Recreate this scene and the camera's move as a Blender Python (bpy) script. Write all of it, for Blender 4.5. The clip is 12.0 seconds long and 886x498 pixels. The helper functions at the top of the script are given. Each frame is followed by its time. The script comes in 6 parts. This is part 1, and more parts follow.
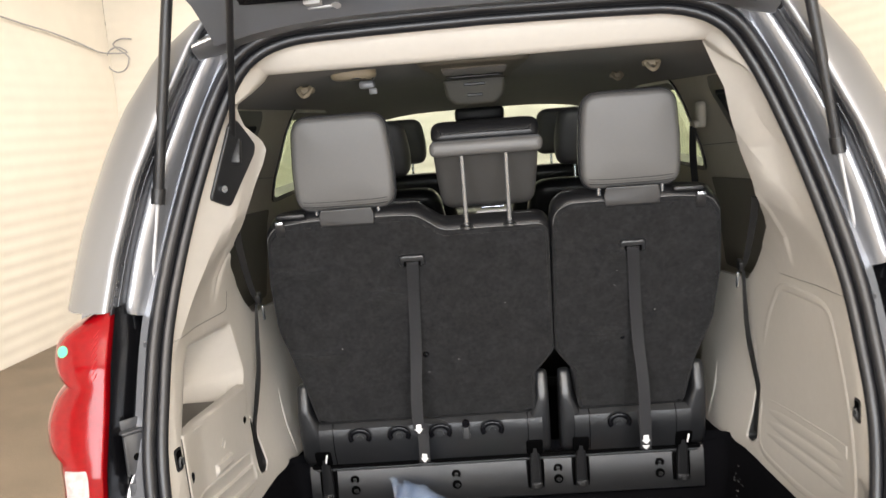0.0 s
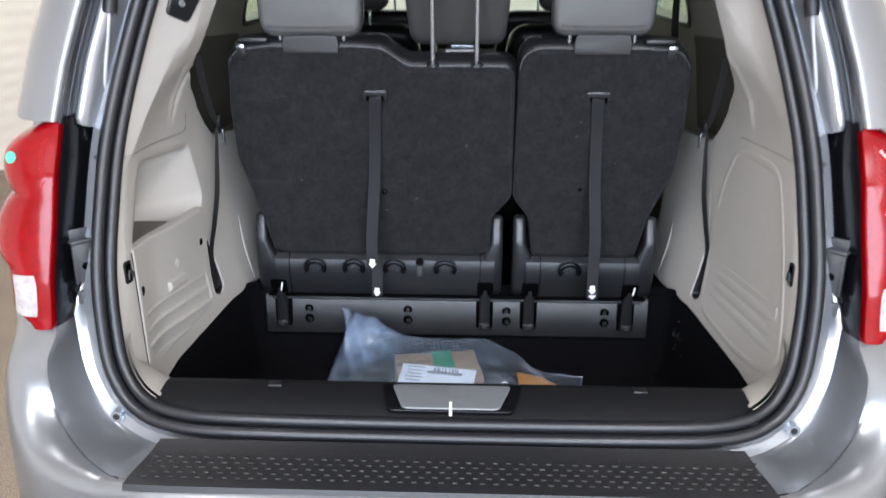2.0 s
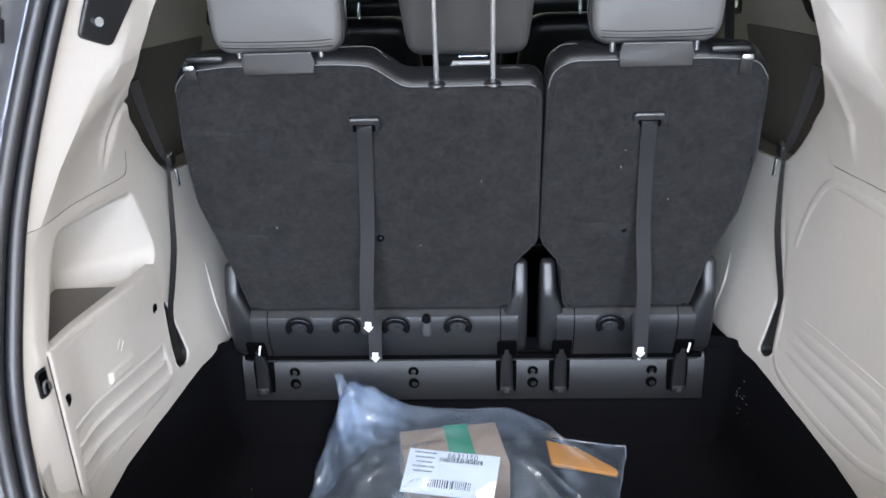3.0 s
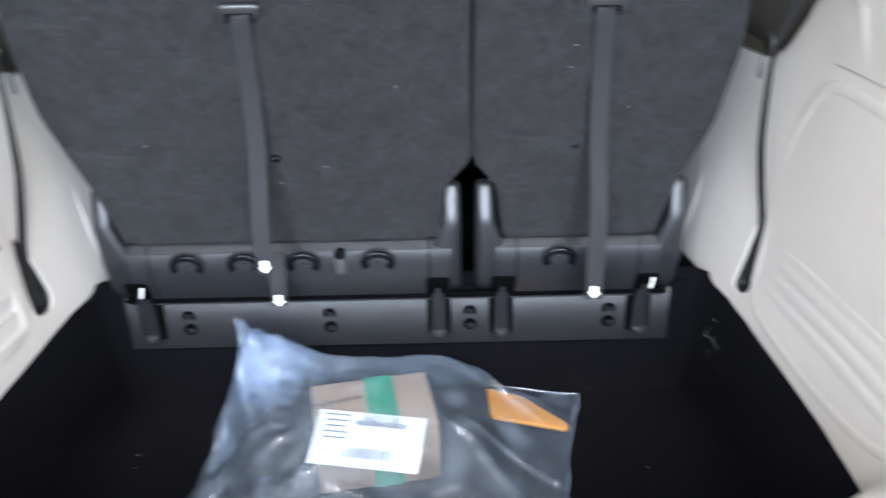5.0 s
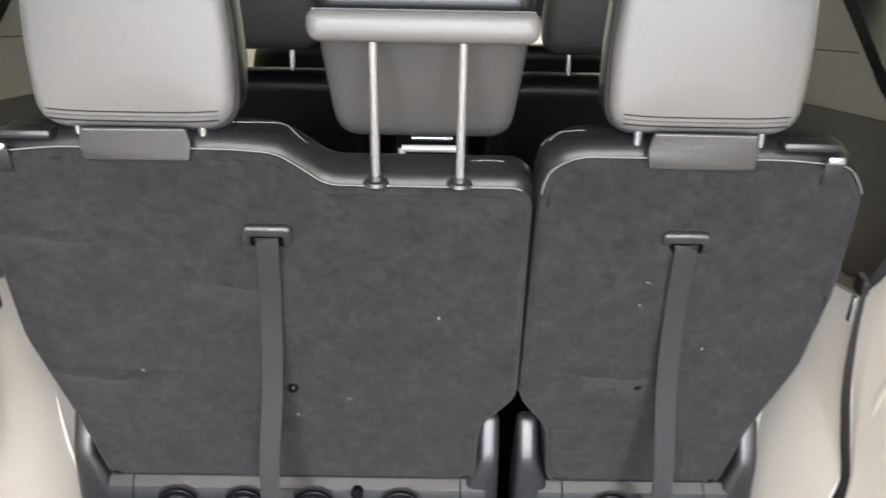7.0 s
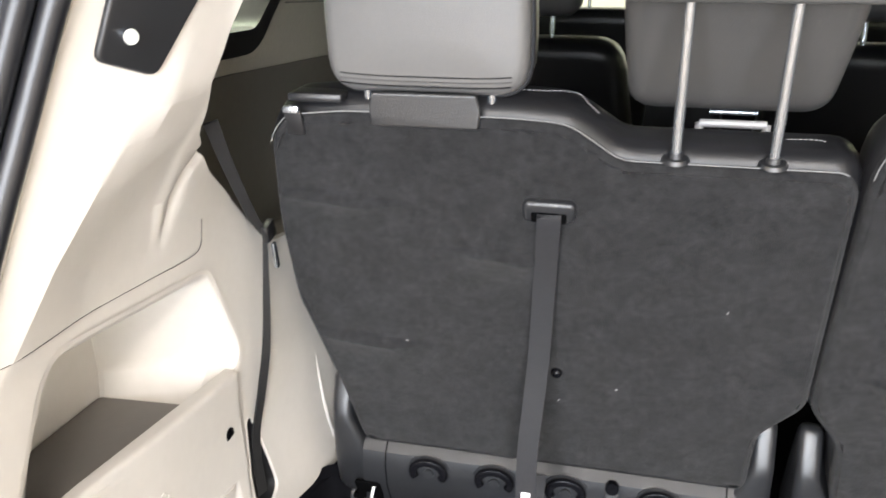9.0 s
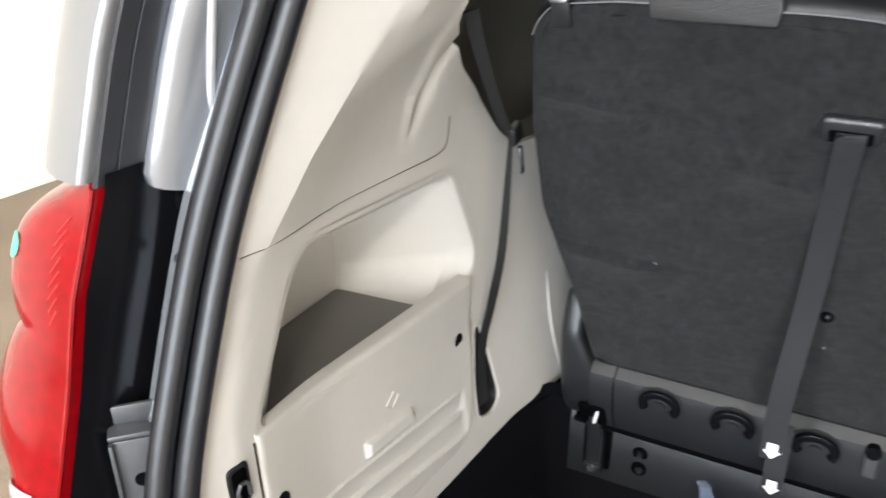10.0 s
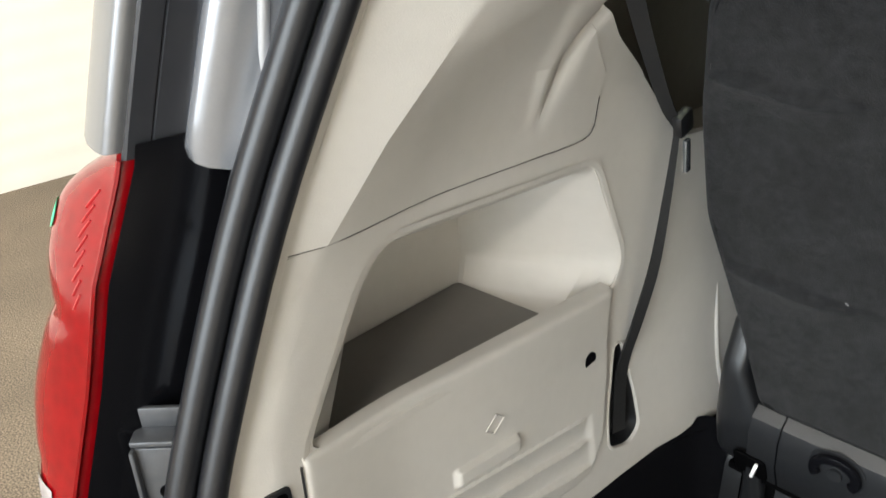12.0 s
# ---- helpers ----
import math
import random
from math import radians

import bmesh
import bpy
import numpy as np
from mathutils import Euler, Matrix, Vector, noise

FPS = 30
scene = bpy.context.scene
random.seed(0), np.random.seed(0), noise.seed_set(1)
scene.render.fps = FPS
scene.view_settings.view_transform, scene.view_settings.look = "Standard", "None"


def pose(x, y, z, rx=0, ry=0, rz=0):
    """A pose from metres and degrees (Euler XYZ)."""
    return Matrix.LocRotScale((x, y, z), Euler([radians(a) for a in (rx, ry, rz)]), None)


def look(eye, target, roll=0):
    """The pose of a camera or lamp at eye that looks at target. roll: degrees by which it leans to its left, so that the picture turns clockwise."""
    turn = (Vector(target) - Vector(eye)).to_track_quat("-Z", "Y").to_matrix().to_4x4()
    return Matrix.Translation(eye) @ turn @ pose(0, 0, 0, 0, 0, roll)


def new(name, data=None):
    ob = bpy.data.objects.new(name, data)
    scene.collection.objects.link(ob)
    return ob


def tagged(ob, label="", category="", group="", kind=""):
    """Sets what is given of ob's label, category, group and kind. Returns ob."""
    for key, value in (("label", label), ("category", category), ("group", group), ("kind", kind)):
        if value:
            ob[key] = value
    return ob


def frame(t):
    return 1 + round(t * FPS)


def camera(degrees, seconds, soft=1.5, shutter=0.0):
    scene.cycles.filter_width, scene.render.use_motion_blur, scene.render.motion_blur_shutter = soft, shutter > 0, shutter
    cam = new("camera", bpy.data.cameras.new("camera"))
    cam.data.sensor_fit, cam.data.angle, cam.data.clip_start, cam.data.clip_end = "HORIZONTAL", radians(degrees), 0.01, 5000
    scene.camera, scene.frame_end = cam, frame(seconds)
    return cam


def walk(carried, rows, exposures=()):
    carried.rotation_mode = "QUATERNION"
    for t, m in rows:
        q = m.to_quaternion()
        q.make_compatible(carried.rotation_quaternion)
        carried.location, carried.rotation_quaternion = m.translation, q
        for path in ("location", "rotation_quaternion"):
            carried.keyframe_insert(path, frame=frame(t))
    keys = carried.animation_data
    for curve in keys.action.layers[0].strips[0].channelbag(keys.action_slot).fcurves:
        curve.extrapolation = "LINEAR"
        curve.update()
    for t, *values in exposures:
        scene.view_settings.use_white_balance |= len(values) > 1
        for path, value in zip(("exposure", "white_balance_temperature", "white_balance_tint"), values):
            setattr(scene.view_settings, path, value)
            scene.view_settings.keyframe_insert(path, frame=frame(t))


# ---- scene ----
from mathutils import geometry

cam = camera(54.9, 12.0, shutter=0.4)
PATH = [
    (0, (-0.028, -0.641, 1.605), (-0.123, 1.333, 1.297), -4.5),
    (0.5, (-0.02, -0.78, 1.619), (-0.067, 1.188, 1.263), -3.1),
    (1, (-0.052, -0.834, 1.607), (-0.042, 1.122, 1.189), -0.6),
    (1.5, (0.0, -0.796, 1.598), (-0.026, 1.144, 1.114), 0.3),
    (2, (0.042, -0.647, 1.579), (-0.029, 1.243, 0.928), 0.1),
    (2.5, (0.021, -0.362, 1.566), (-0.042, 1.484, 0.801), -1.3),
    (3, (0.008, -0.142, 1.621), (-0.071, 1.722, 0.9), -1.6),
    (4.8, (0.074, 0.202, 1.539), (-0.085, 1.971, 0.618), -2.0),
    (5, (0.101, 0.204, 1.527), (0.09, 1.972, 0.592), -1.4),
    (5.5, (0.174, 0.224, 1.516), (0.326, 1.976, 0.562), -0.1),
    (6, (0.157, 0.258, 1.555), (0.321, 2.066, 0.716), 1.5),
    (6.5, (0.089, 0.352, 1.585), (0.188, 2.234, 0.917), 1.7),
    (7, (0.015, 0.443, 1.592), (0.03, 2.341, 0.961), 1.1),
    (7.5, (-0.022, 0.46, 1.58), (-0.214, 2.36, 0.986), 0.1),
    (7.7, (-0.048, 0.476, 1.586), (-0.317, 2.363, 0.983), -0.1),
    (9.3, (-0.108, 0.511, 1.564), (-0.649, 2.285, 0.817), -0.2),
    (9.5, (-0.127, 0.507, 1.552), (-0.749, 2.237, 0.763), -0.2),
    (10, (-0.174, 0.562, 1.535), (-1.055, 2.132, 0.664), -1.3),
    (10.5, (-0.171, 0.666, 1.51), (-1.27, 2.051, 0.577), -3.4),
    (11, (-0.18, 0.724, 1.496), (-1.36, 2.023, 0.536), -3.7),
    (11.5, (-0.188, 0.752, 1.482), (-1.398, 2.011, 0.506), -3.8),
    (12, (-0.194, 0.771, 1.496), (-1.437, 2.023, 0.554), -2.1),
]
EXPOSURES = [(0, -0.05, 6550, 13), (1.0, -0.15, 6100, 13), (1.5, -0.2, 5850, 13), (2.5, -0.2, 5450, 13), (3.0, 0.3, 5550, 13), (5.0, 0.85, 5450, 12), (5.5, 0.95, 5450, 12),
             (6.0, 1.0, 5650, 13), (6.5, 0.8, 6000, 13), (7.5, 1.15, 6300, 13), (9.5, 0.55, 6100, 13), (10.0, 0.25, 6000, 10), (11.0, -0.2, 6100, 8), (12.0, -0.2, 6100, 7)]
walk(cam, [(t, look(eye, target, roll)) for t, eye, target, roll in PATH], EXPOSURES)

# ---- light ----
world = bpy.data.worlds.new("booth_world")
scene.world = world
world.use_nodes = True
world.node_tree.nodes["Background"].inputs["Color"].default_value = (0.9, 0.95, 1.0, 1)
world.node_tree.nodes["Background"].inputs["Strength"].default_value = 0.15


def area_lamp(name, eye, target, sx, sy, watts, colour):
    d = bpy.data.lights.new(name, "AREA")
    d.shape, d.size, d.size_y, d.energy, d.color = "RECTANGLE", sx, sy, watts, colour
    ob = new(name, d)
    ob.matrix_world = look(eye, target)
    return ob


WARM = (1.0, 0.92, 0.81)
# two rows of ceiling panels: place and power
PANELS = [(-1.2, -2.4, 195), (1.2, -2.4, 195), (-1.6, 2.6, 125), (1.6, 2.6, 60), (-1.6, 5.9, 62), (1.6, 5.9, 62)]
for lx, ly, watts in PANELS:
    area_lamp("ceiling_lamp", (lx, ly, 3.52), (lx, ly, 0), 0.5, 2.4, watts, WARM)
# unseen soft lamp added behind the van to light its open rear
area_lamp("rear_fill_lamp", (0, -4.3, 1.8), (0, 0, 1.0), 4.5, 2.6, 450, (0.87, 0.94, 1.0))


# ---- materials ----
def material(name, colour, rough=0.5, metal=0.0, var=0.12, scale=30.0, bump=0.0, bump_scale=300.0, coat=0.0,
             spec=0.5, stain=0.1, broad_scale=3.0, sheen=0.0):
    m = bpy.data.materials.new(name)
    m.use_nodes = True
    nt = m.node_tree
    n, l = nt.nodes, nt.links
    b = n["Principled BSDF"]
    b.inputs["Roughness"].default_value = rough
    b.inputs["Metallic"].default_value = metal
    b.inputs["Specular IOR Level"].default_value = spec
    b.inputs["Coat Weight"].default_value = coat
    b.inputs["Coat Roughness"].default_value = 0.06
    b.inputs["Sheen Weight"].default_value = sheen
    tex = n.new("ShaderNodeTexCoord")
    fine = n.new("ShaderNodeTexNoise")
    fine.inputs["Scale"].default_value, fine.inputs["Detail"].default_value = scale, 6
    broad = n.new("ShaderNodeTexNoise")
    broad.inputs["Scale"].default_value, broad.inputs["Detail"].default_value = broad_scale, 4
    for t in (fine, broad):
        l.new(tex.outputs["Object"], t.inputs["Vector"])
    mix = n.new("ShaderNodeMix")
    mix.data_type = "RGBA"
    mix.inputs["A"].default_value = (*[c * (1 - var) for c in colour], 1)
    mix.inputs["B"].default_value = (*[min(1, c * (1 + var)) for c in colour], 1)
    l.new(fine.outputs["Fac"], mix.inputs["Factor"])
    mul = n.new("ShaderNodeMix")
    mul.data_type, mul.blend_type = "RGBA", "MULTIPLY"
    mul.inputs["Factor"].default_value = 1
    ramp = n.new("ShaderNodeMapRange")
    ramp.inputs["From Min"].default_value, ramp.inputs["From Max"].default_value = 0.3, 0.7
    ramp.inputs["To Min"].default_value, ramp.inputs["To Max"].default_value = 1 - stain, 1
    l.new(broad.outputs["Fac"], ramp.inputs["Value"])
    l.new(mix.outputs["Result"], mul.inputs["A"])
    l.new(ramp.outputs["Result"], mul.inputs["B"])
    l.new(mul.outputs["Result"], b.inputs["Base Color"])
    if bump:
        bn = n.new("ShaderNodeTexNoise")
        bn.inputs["Scale"].default_value, bn.inputs["Detail"].default_value = bump_scale, 4
        l.new(tex.outputs["Object"], bn.inputs["Vector"])
        bp = n.new("ShaderNodeBump")
        bp.inputs["Strength"].default_value, bp.inputs["Distance"].default_value = bump, 0.002
        l.new(bn.outputs["Fac"], bp.inputs["Height"])
        l.new(bp.outputs["Normal"], b.inputs["Normal"])
    return m


def clear_film(name, tint, gloss, haze, rough=0.12, scale=9.0, relief=0.0, edge=0.5):
    """A thin clear sheet: see-through, with a gloss and a little milky haze."""
    m = bpy.data.materials.new(name)
    m.use_nodes = True
    n, l = m.node_tree.nodes, m.node_tree.links
    out = n["Material Output"]
    n.remove(n["Principled BSDF"])
    tr, gl, df = n.new("ShaderNodeBsdfTransparent"), n.new("ShaderNodeBsdfGlossy"), n.new("ShaderNodeBsdfDiffuse")
    tr.inputs["Color"].default_value = (*tint, 1)
    gl.inputs["Roughness"].default_value = rough
    df.inputs["Color"].default_value = (0.66, 0.80, 1.0, 1)
    a, b = n.new("ShaderNodeMixShader"), n.new("ShaderNodeMixShader")
    tex, nz, mr = n.new("ShaderNodeTexCoord"), n.new("ShaderNodeTexNoise"), n.new("ShaderNodeMapRange")
    nz.inputs["Scale"].default_value, nz.inputs["Detail"].default_value = scale, 5
    mr.inputs["From Min"].default_value, mr.inputs["From Max"].default_value = 0.45, 0.75
    mr.inputs["To Min"].default_value, mr.inputs["To Max"].default_value = haze * 0.6, haze * 1.7
    l.new(tex.outputs["Object"], nz.inputs["Vector"])
    l.new(nz.outputs["Fac"], mr.inputs["Value"])
    l.new(mr.outputs["Result"], a.inputs["Fac"])
    l.new(tr.outputs[0], a.inputs[1])
    l.new(df.outputs[0], a.inputs[2])
    lw = n.new("ShaderNodeLayerWeight")
    pw = n.new("ShaderNodeMath")
    pw.operation, pw.inputs[1].default_value = "POWER", 4.0
    l.new(lw.outputs["Facing"], pw.inputs[0])
    mx = n.new("ShaderNodeMath")
    mx.operation = "MULTIPLY_ADD"
    mx.inputs[1].default_value, mx.inputs[2].default_value = edge, gloss + 0.02
    l.new(pw.outputs[0], mx.inputs[0])
    l.new(mx.outputs[0], b.inputs["Fac"])
    l.new(a.outputs[0], b.inputs[1])
    l.new(gl.outputs[0], b.inputs[2])
    if relief:
        bp = n.new("ShaderNodeBump")
        bp.inputs["Strength"].default_value, bp.inputs["Distance"].default_value = relief, 0.01
        bend = n.new("ShaderNodeTexNoise")
        bend.inputs["Scale"].default_value, bend.inputs["Detail"].default_value = 9, 3
        warp = n.new("ShaderNodeMix")
        warp.data_type, warp.blend_type = "RGBA", "LINEAR_LIGHT"
        warp.inputs["Factor"].default_value = 0.06
        w = n.new("ShaderNodeTexVoronoi")
        w.inputs["Scale"].default_value = 17
        l.new(tex.outputs["Object"], bend.inputs["Vector"])
        l.new(tex.outputs["Object"], warp.inputs["A"])
        l.new(bend.outputs["Color"], warp.inputs["B"])
        l.new(warp.outputs["Result"], w.inputs["Vector"])
        l.new(w.outputs["Distance"], bp.inputs["Height"])
        for s in (gl, df):
            l.new(bp.outputs["Normal"], s.inputs["Normal"])
    l.new(b.outputs[0], out.inputs["Surface"])
    return m


PAINT = material("silver_paint", (0.22, 0.223, 0.233), 0.33, 0.6, 0.04, 900, coat=0.3, stain=0.05)
JAMB = material("jamb_paint", (0.30, 0.31, 0.335), 0.22, 0.6, 0.05, 400, coat=0.4, stain=0.10)
BEIGE = material("beige_trim_plastic", (0.58, 0.548, 0.502), 0.52, 0, 0.04, 60, 0.14, 700, stain=0.07)
BEIGE_DARK = material("grey_beige_lining", (0.46, 0.425, 0.355), 0.8, 0, 0.08, 120, 0.2, 500)
# headliner's beige darkened to brown, with the shade under the roof put in
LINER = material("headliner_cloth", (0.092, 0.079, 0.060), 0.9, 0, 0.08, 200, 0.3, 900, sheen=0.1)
RUBBER = material("black_rubber_seal", (0.011, 0.0113, 0.0135), 0.36, 0, 0.15, 60, 0.1, 300, spec=0.48)
BLACK = material("black_plastic", (0.012, 0.012, 0.013), 0.38, 0, 0.15, 80, 0.15, 900)
GLOSSBLACK = material("gloss_black_plastic", (0.004, 0.004, 0.005), 0.22, 0, 0.1, 20, spec=0.18)
CHARCOAL = material("charcoal_plastic", (0.0155, 0.0161, 0.0176), 0.31, 0, 0.12, 80, 0.2, 900, spec=0.55)
CARPET = material("black_carpet", (0.0050, 0.0050, 0.0062), 0.95, 0, 0.4, 260, 0.6, 500, spec=0.04)
FABRIC = material("charcoal_seat_felt", (0.0182, 0.0182, 0.0192), 0.95, 0, 0.7, 90, 1.0, 650, sheen=0.05, stain=0.34, broad_scale=26.0, spec=0.12)
LEATHER = material("black_leather", (0.009, 0.009, 0.010), 0.34, 0, 0.1, 120, 0.12, 350, spec=0.34)
GREYLEATHER = material("grey_leather", (0.090, 0.0877, 0.086), 0.48, 0, 0.05, 150, 0.12, 450)
# grey leather darkened for shade on the middle restraint; own colour on cabin seats
MIDGREY = material("dark_or_shaded_grey_leather", (0.058, 0.056, 0.054), 0.5, 0, 0.06, 150, 0.25, 450)
SLATE = material("slate_leather", (0.020, 0.020, 0.0205), 0.40, 0, 0.06, 150, 0.25, 400, spec=0.6)
THREAD = material("pale_thread", (0.33, 0.33, 0.33), 0.7, 0, 0.05, 200)
STITCH = material("pale_stitching", (0.15, 0.15, 0.15), 0.7, 0, 0.05, 200)
BELTWEB = material("seat_belt_webbing", (0.010, 0.0095, 0.0095), 0.75, 0, 0.2, 200, 0.3, 900)
WEBBING = material("black_webbing", (0.015, 0.015, 0.017), 0.7, 0, 0.3, 350, 0.5, 500, spec=0.3)
CHROME = material("chrome_steel", (0.46, 0.49, 0.53), 0.24, 0.9, 0.03, 40)
STEEL = material("grey_steel", (0.40, 0.40, 0.41), 0.45, 0.3, 0.1, 60)
WHITE = material("white_print", (0.85, 0.85, 0.85), 0.5, 0, 0.03, 60)
RED = material("red_lamp_lens", (0.22, 0.0015, 0.004), 0.10, 0, 0.14, 70, stain=0.25, spec=0.4)
n = RED.node_tree.nodes
vor = n.new("ShaderNodeTexVoronoi")
vor.inputs["Scale"].default_value = 75
src = [x for x in n if x.bl_idname == "ShaderNodeMix" and x.blend_type == "MIX"][0]
RED.node_tree.links.new([x for x in n if x.bl_idname == "ShaderNodeTexCoord"][0].outputs["Object"], vor.inputs["Vector"])
RED.node_tree.links.new(vor.outputs["Distance"], src.inputs["Factor"])
CLEARLENS = material("clear_lamp_lens", (0.42, 0.38, 0.38), 0.15, 0, 0.6, 55, coat=0.3, stain=0.3)
DARKSTEEL = material("dark_steel", (0.17, 0.175, 0.185), 0.42, 0.3, 0.1, 60)
GUTTER = material("dark_gutter_rubber", (0.030, 0.031, 0.035), 0.26, 0, 0.1, 40, spec=0.5)
DARKLEVER = material("satin_grey_plastic", (0.045, 0.046, 0.048), 0.35, 0, 0.1, 60)
FILM_EDGE = clear_film("folded_polythene", (0.80, 0.85, 0.92), 0.12, 0.35, 0.2, 20)
RIB = material("pale_lens_rib", (0.36, 0.015, 0.018), 0.3, 0, 0.2, 60)

BRACKET = material("satin_bracket_metal", (0.095, 0.098, 0.105), 0.38, 0.5, 0.15, 80, 0.1, 300)
SILL = material("satin_black_sill", (0.0095, 0.0095, 0.0105), 0.55, 0, 0.15, 80, 0.2, 900, spec=0.15)
CONSOLE = material("taupe_console_plastic", (0.085, 0.076, 0.058), 0.6, 0, 0.1, 80, 0.2, 600)
# near-black that paints in the shade inside holes, slots and gaps
VOID = material("recess_shade", (0.0015, 0.0015, 0.0017), 0.8, 0, 0.1, 60, spec=0.03)
# soft shade on the side lining, put into a dark taupe
DUSK = material("taupe_shade", (0.150, 0.138, 0.114), 0.75, 0, 0.1, 80, 0.2, 600)
DOME = material("cream_lamp_plastic", (0.33, 0.27, 0.19), 0.5, 0, 0.06, 60)
# dark taupe that paints in the shade on the bin floor
BINSHADE = material("bin_floor_shade", (0.165, 0.153, 0.138), 0.75, 0, 0.06, 60, 0.2, 600)
GREEN = material("green_sticker", (0.10, 0.60, 0.33), 0.5, 0, 0.05, 60)
CARD = material("brown_cardboard", (0.43, 0.285, 0.17), 0.8, 0, 0.12, 50, 0.1, 200)
TAPE = material("green_tape", (0.02, 0.30, 0.13), 0.4, 0, 0.08, 40)
ORANGE = material("orange_plastic", (0.85, 0.33, 0.012), 0.5, 0, 0.15, 40)
INK = material("black_ink", (0.03, 0.03, 0.03), 0.6, 0, 0.05, 40)
FILM = clear_film("clear_polythene", (0.84, 0.90, 0.99), 0.020, 0.135, 0.16, 14, 0.50, 0.28)
GLASS = clear_film("green_tinted_glass", (0.75, 0.83, 0.71), 0.0, 0.0, 0.02)
WSGLASS = clear_film("windscreen_glass", (0.79, 0.91, 0.85), 0.0, 0.0, 0.02)
CURTAIN = material("cream_curtain", (0.78, 0.74, 0.66), 0.8, 0, 0.03, 8, 0.1, 60, stain=0.05)
GROUND = material("brown_concrete", (0.155, 0.118, 0.080), 0.7, 0, 0.85, 210, 0.4, 200, stain=0.25)
# pale grit in the concrete
n, l = GROUND.node_tree.nodes, GROUND.node_tree.links
grit, grain = n.new("ShaderNodeMapRange"), [x for x in n if x.bl_idname == "ShaderNodeTexNoise"][0]
grit.inputs["From Min"].default_value, grit.inputs["From Max"].default_value = 0.40, 0.66
l.new(grain.outputs["Fac"], grit.inputs["Value"])
blend = [x for x in n if x.bl_idname == "ShaderNodeMix" and x.blend_type == "MIX"][0]
blend.inputs["A"].default_value, blend.inputs["B"].default_value = (0.085, 0.063, 0.042, 1), (0.34, 0.275, 0.20, 1)
l.new(grit.outputs["Result"], blend.inputs["Factor"])
TYRE = material("tyre_rubber", (0.02, 0.02, 0.02), 0.8, 0, 0.2, 60, 0.2, 200)


# ---- mesh tools ----
ORIGIN = {}


def thing(name, base, label, category, group=""):
    ob = new(name)
    ob.location = base
    ORIGIN[name] = Vector(base)
    ob["base"] = base
    return tagged(ob, label, category, group)


def base_of(ob):
    while ob.parent:
        ob = ob.parent
    return Vector(ob.location)


def mesh_of(name, bm, mat, shift=None, angle=38):
    bmesh.ops.remove_doubles(bm, verts=bm.verts, dist=1e-5)
    bmesh.ops.recalc_face_normals(bm, faces=bm.faces)
    if shift is not None:
        bmesh.ops.translate(bm, verts=bm.verts, vec=shift)
    me = bpy.data.meshes.new(name)
    bm.to_mesh(me)
    bm.free()
    me.materials.append(mat)
    me.polygons.foreach_set("use_smooth", [True] * len(me.polygons))
    me.set_sharp_from_angle(angle=radians(angle))
    return me


def part(name, bm, mat, parent, label="", angle=38):
    ob = new(name, mesh_of(name, bm, mat, -base_of(parent), angle))
    ob.parent = parent
    return tagged(ob, label)


def setting(name, bm, mat, label, category):
    return tagged(new(name, mesh_of(name, bm, mat)), label, category, "", "structure")


def smooth(a, b, v):
    k = min(1.0, max(0.0, (v - a) / (b - a)))
    return k * k * (3 - 2 * k)


def box(bm, c, s, bevel=0.0, seg=2, turn=None):
    r = bmesh.ops.create_cube(bm, size=1.0)
    vs = r["verts"]
    bmesh.ops.scale(bm, vec=s, verts=vs)
    if bevel:
        es = list({e for v in vs for e in v.link_edges})
        r = bmesh.ops.bevel(bm, geom=es, offset=bevel, segments=seg, affect="EDGES", profile=0.5)
        vs = list({v for f in r["faces"] for v in f.verts} | {v for v in vs if v.is_valid})
    if turn is not None:
        bmesh.ops.transform(bm, matrix=turn, verts=vs)
    bmesh.ops.translate(bm, vec=c, verts=vs)
    return vs


def rod(bm, a, b, r0, r1=None, seg=14):
    a, b = Vector(a), Vector(b)
    d = b - a
    m = Matrix.Translation((a + b) / 2) @ d.to_track_quat("Z", "Y").to_matrix().to_4x4()
    bmesh.ops.create_cone(bm, cap_ends=True, segments=seg, radius1=r0, radius2=r0 if r1 is None else r1, depth=d.length, matrix=m)


def curve_points(pts, n, closed=False):
    """A smooth run of n points through pts (any dimension)."""
    p = np.array(pts, float)
    k = len(p)
    out = []
    spans = k if closed else k - 1
    for i in range(n):
        u = i * spans / (n if closed else n - 1)
        j = min(int(u), spans - 1)
        f = u - j
        g = (lambda q: p[q % k]) if closed else (lambda q: p[min(max(q, 0), k - 1)])
        a, b, c, d = g(j - 1), g(j), g(j + 1), g(j + 2)
        out.append(0.5 * (2 * b + (c - a) * f + (2 * a - 5 * b + 4 * c - d) * f * f + (3 * b - a - 3 * c + d) * f ** 3))
    return out


def loft(bm, rings, closed=True, caps=False):
    rows = [[bm.verts.new(p) for p in r] for r in rings]
    n = len(rows[0])
    for a, b in zip(rows, rows[1:]):
        for i in range(n if closed else n - 1):
            j = (i + 1) % n
            bm.faces.new((a[i], a[j], b[j], b[i]))
    if caps:
        bm.faces.new(rows[0])
        bm.faces.new(rows[-1])
    return rows


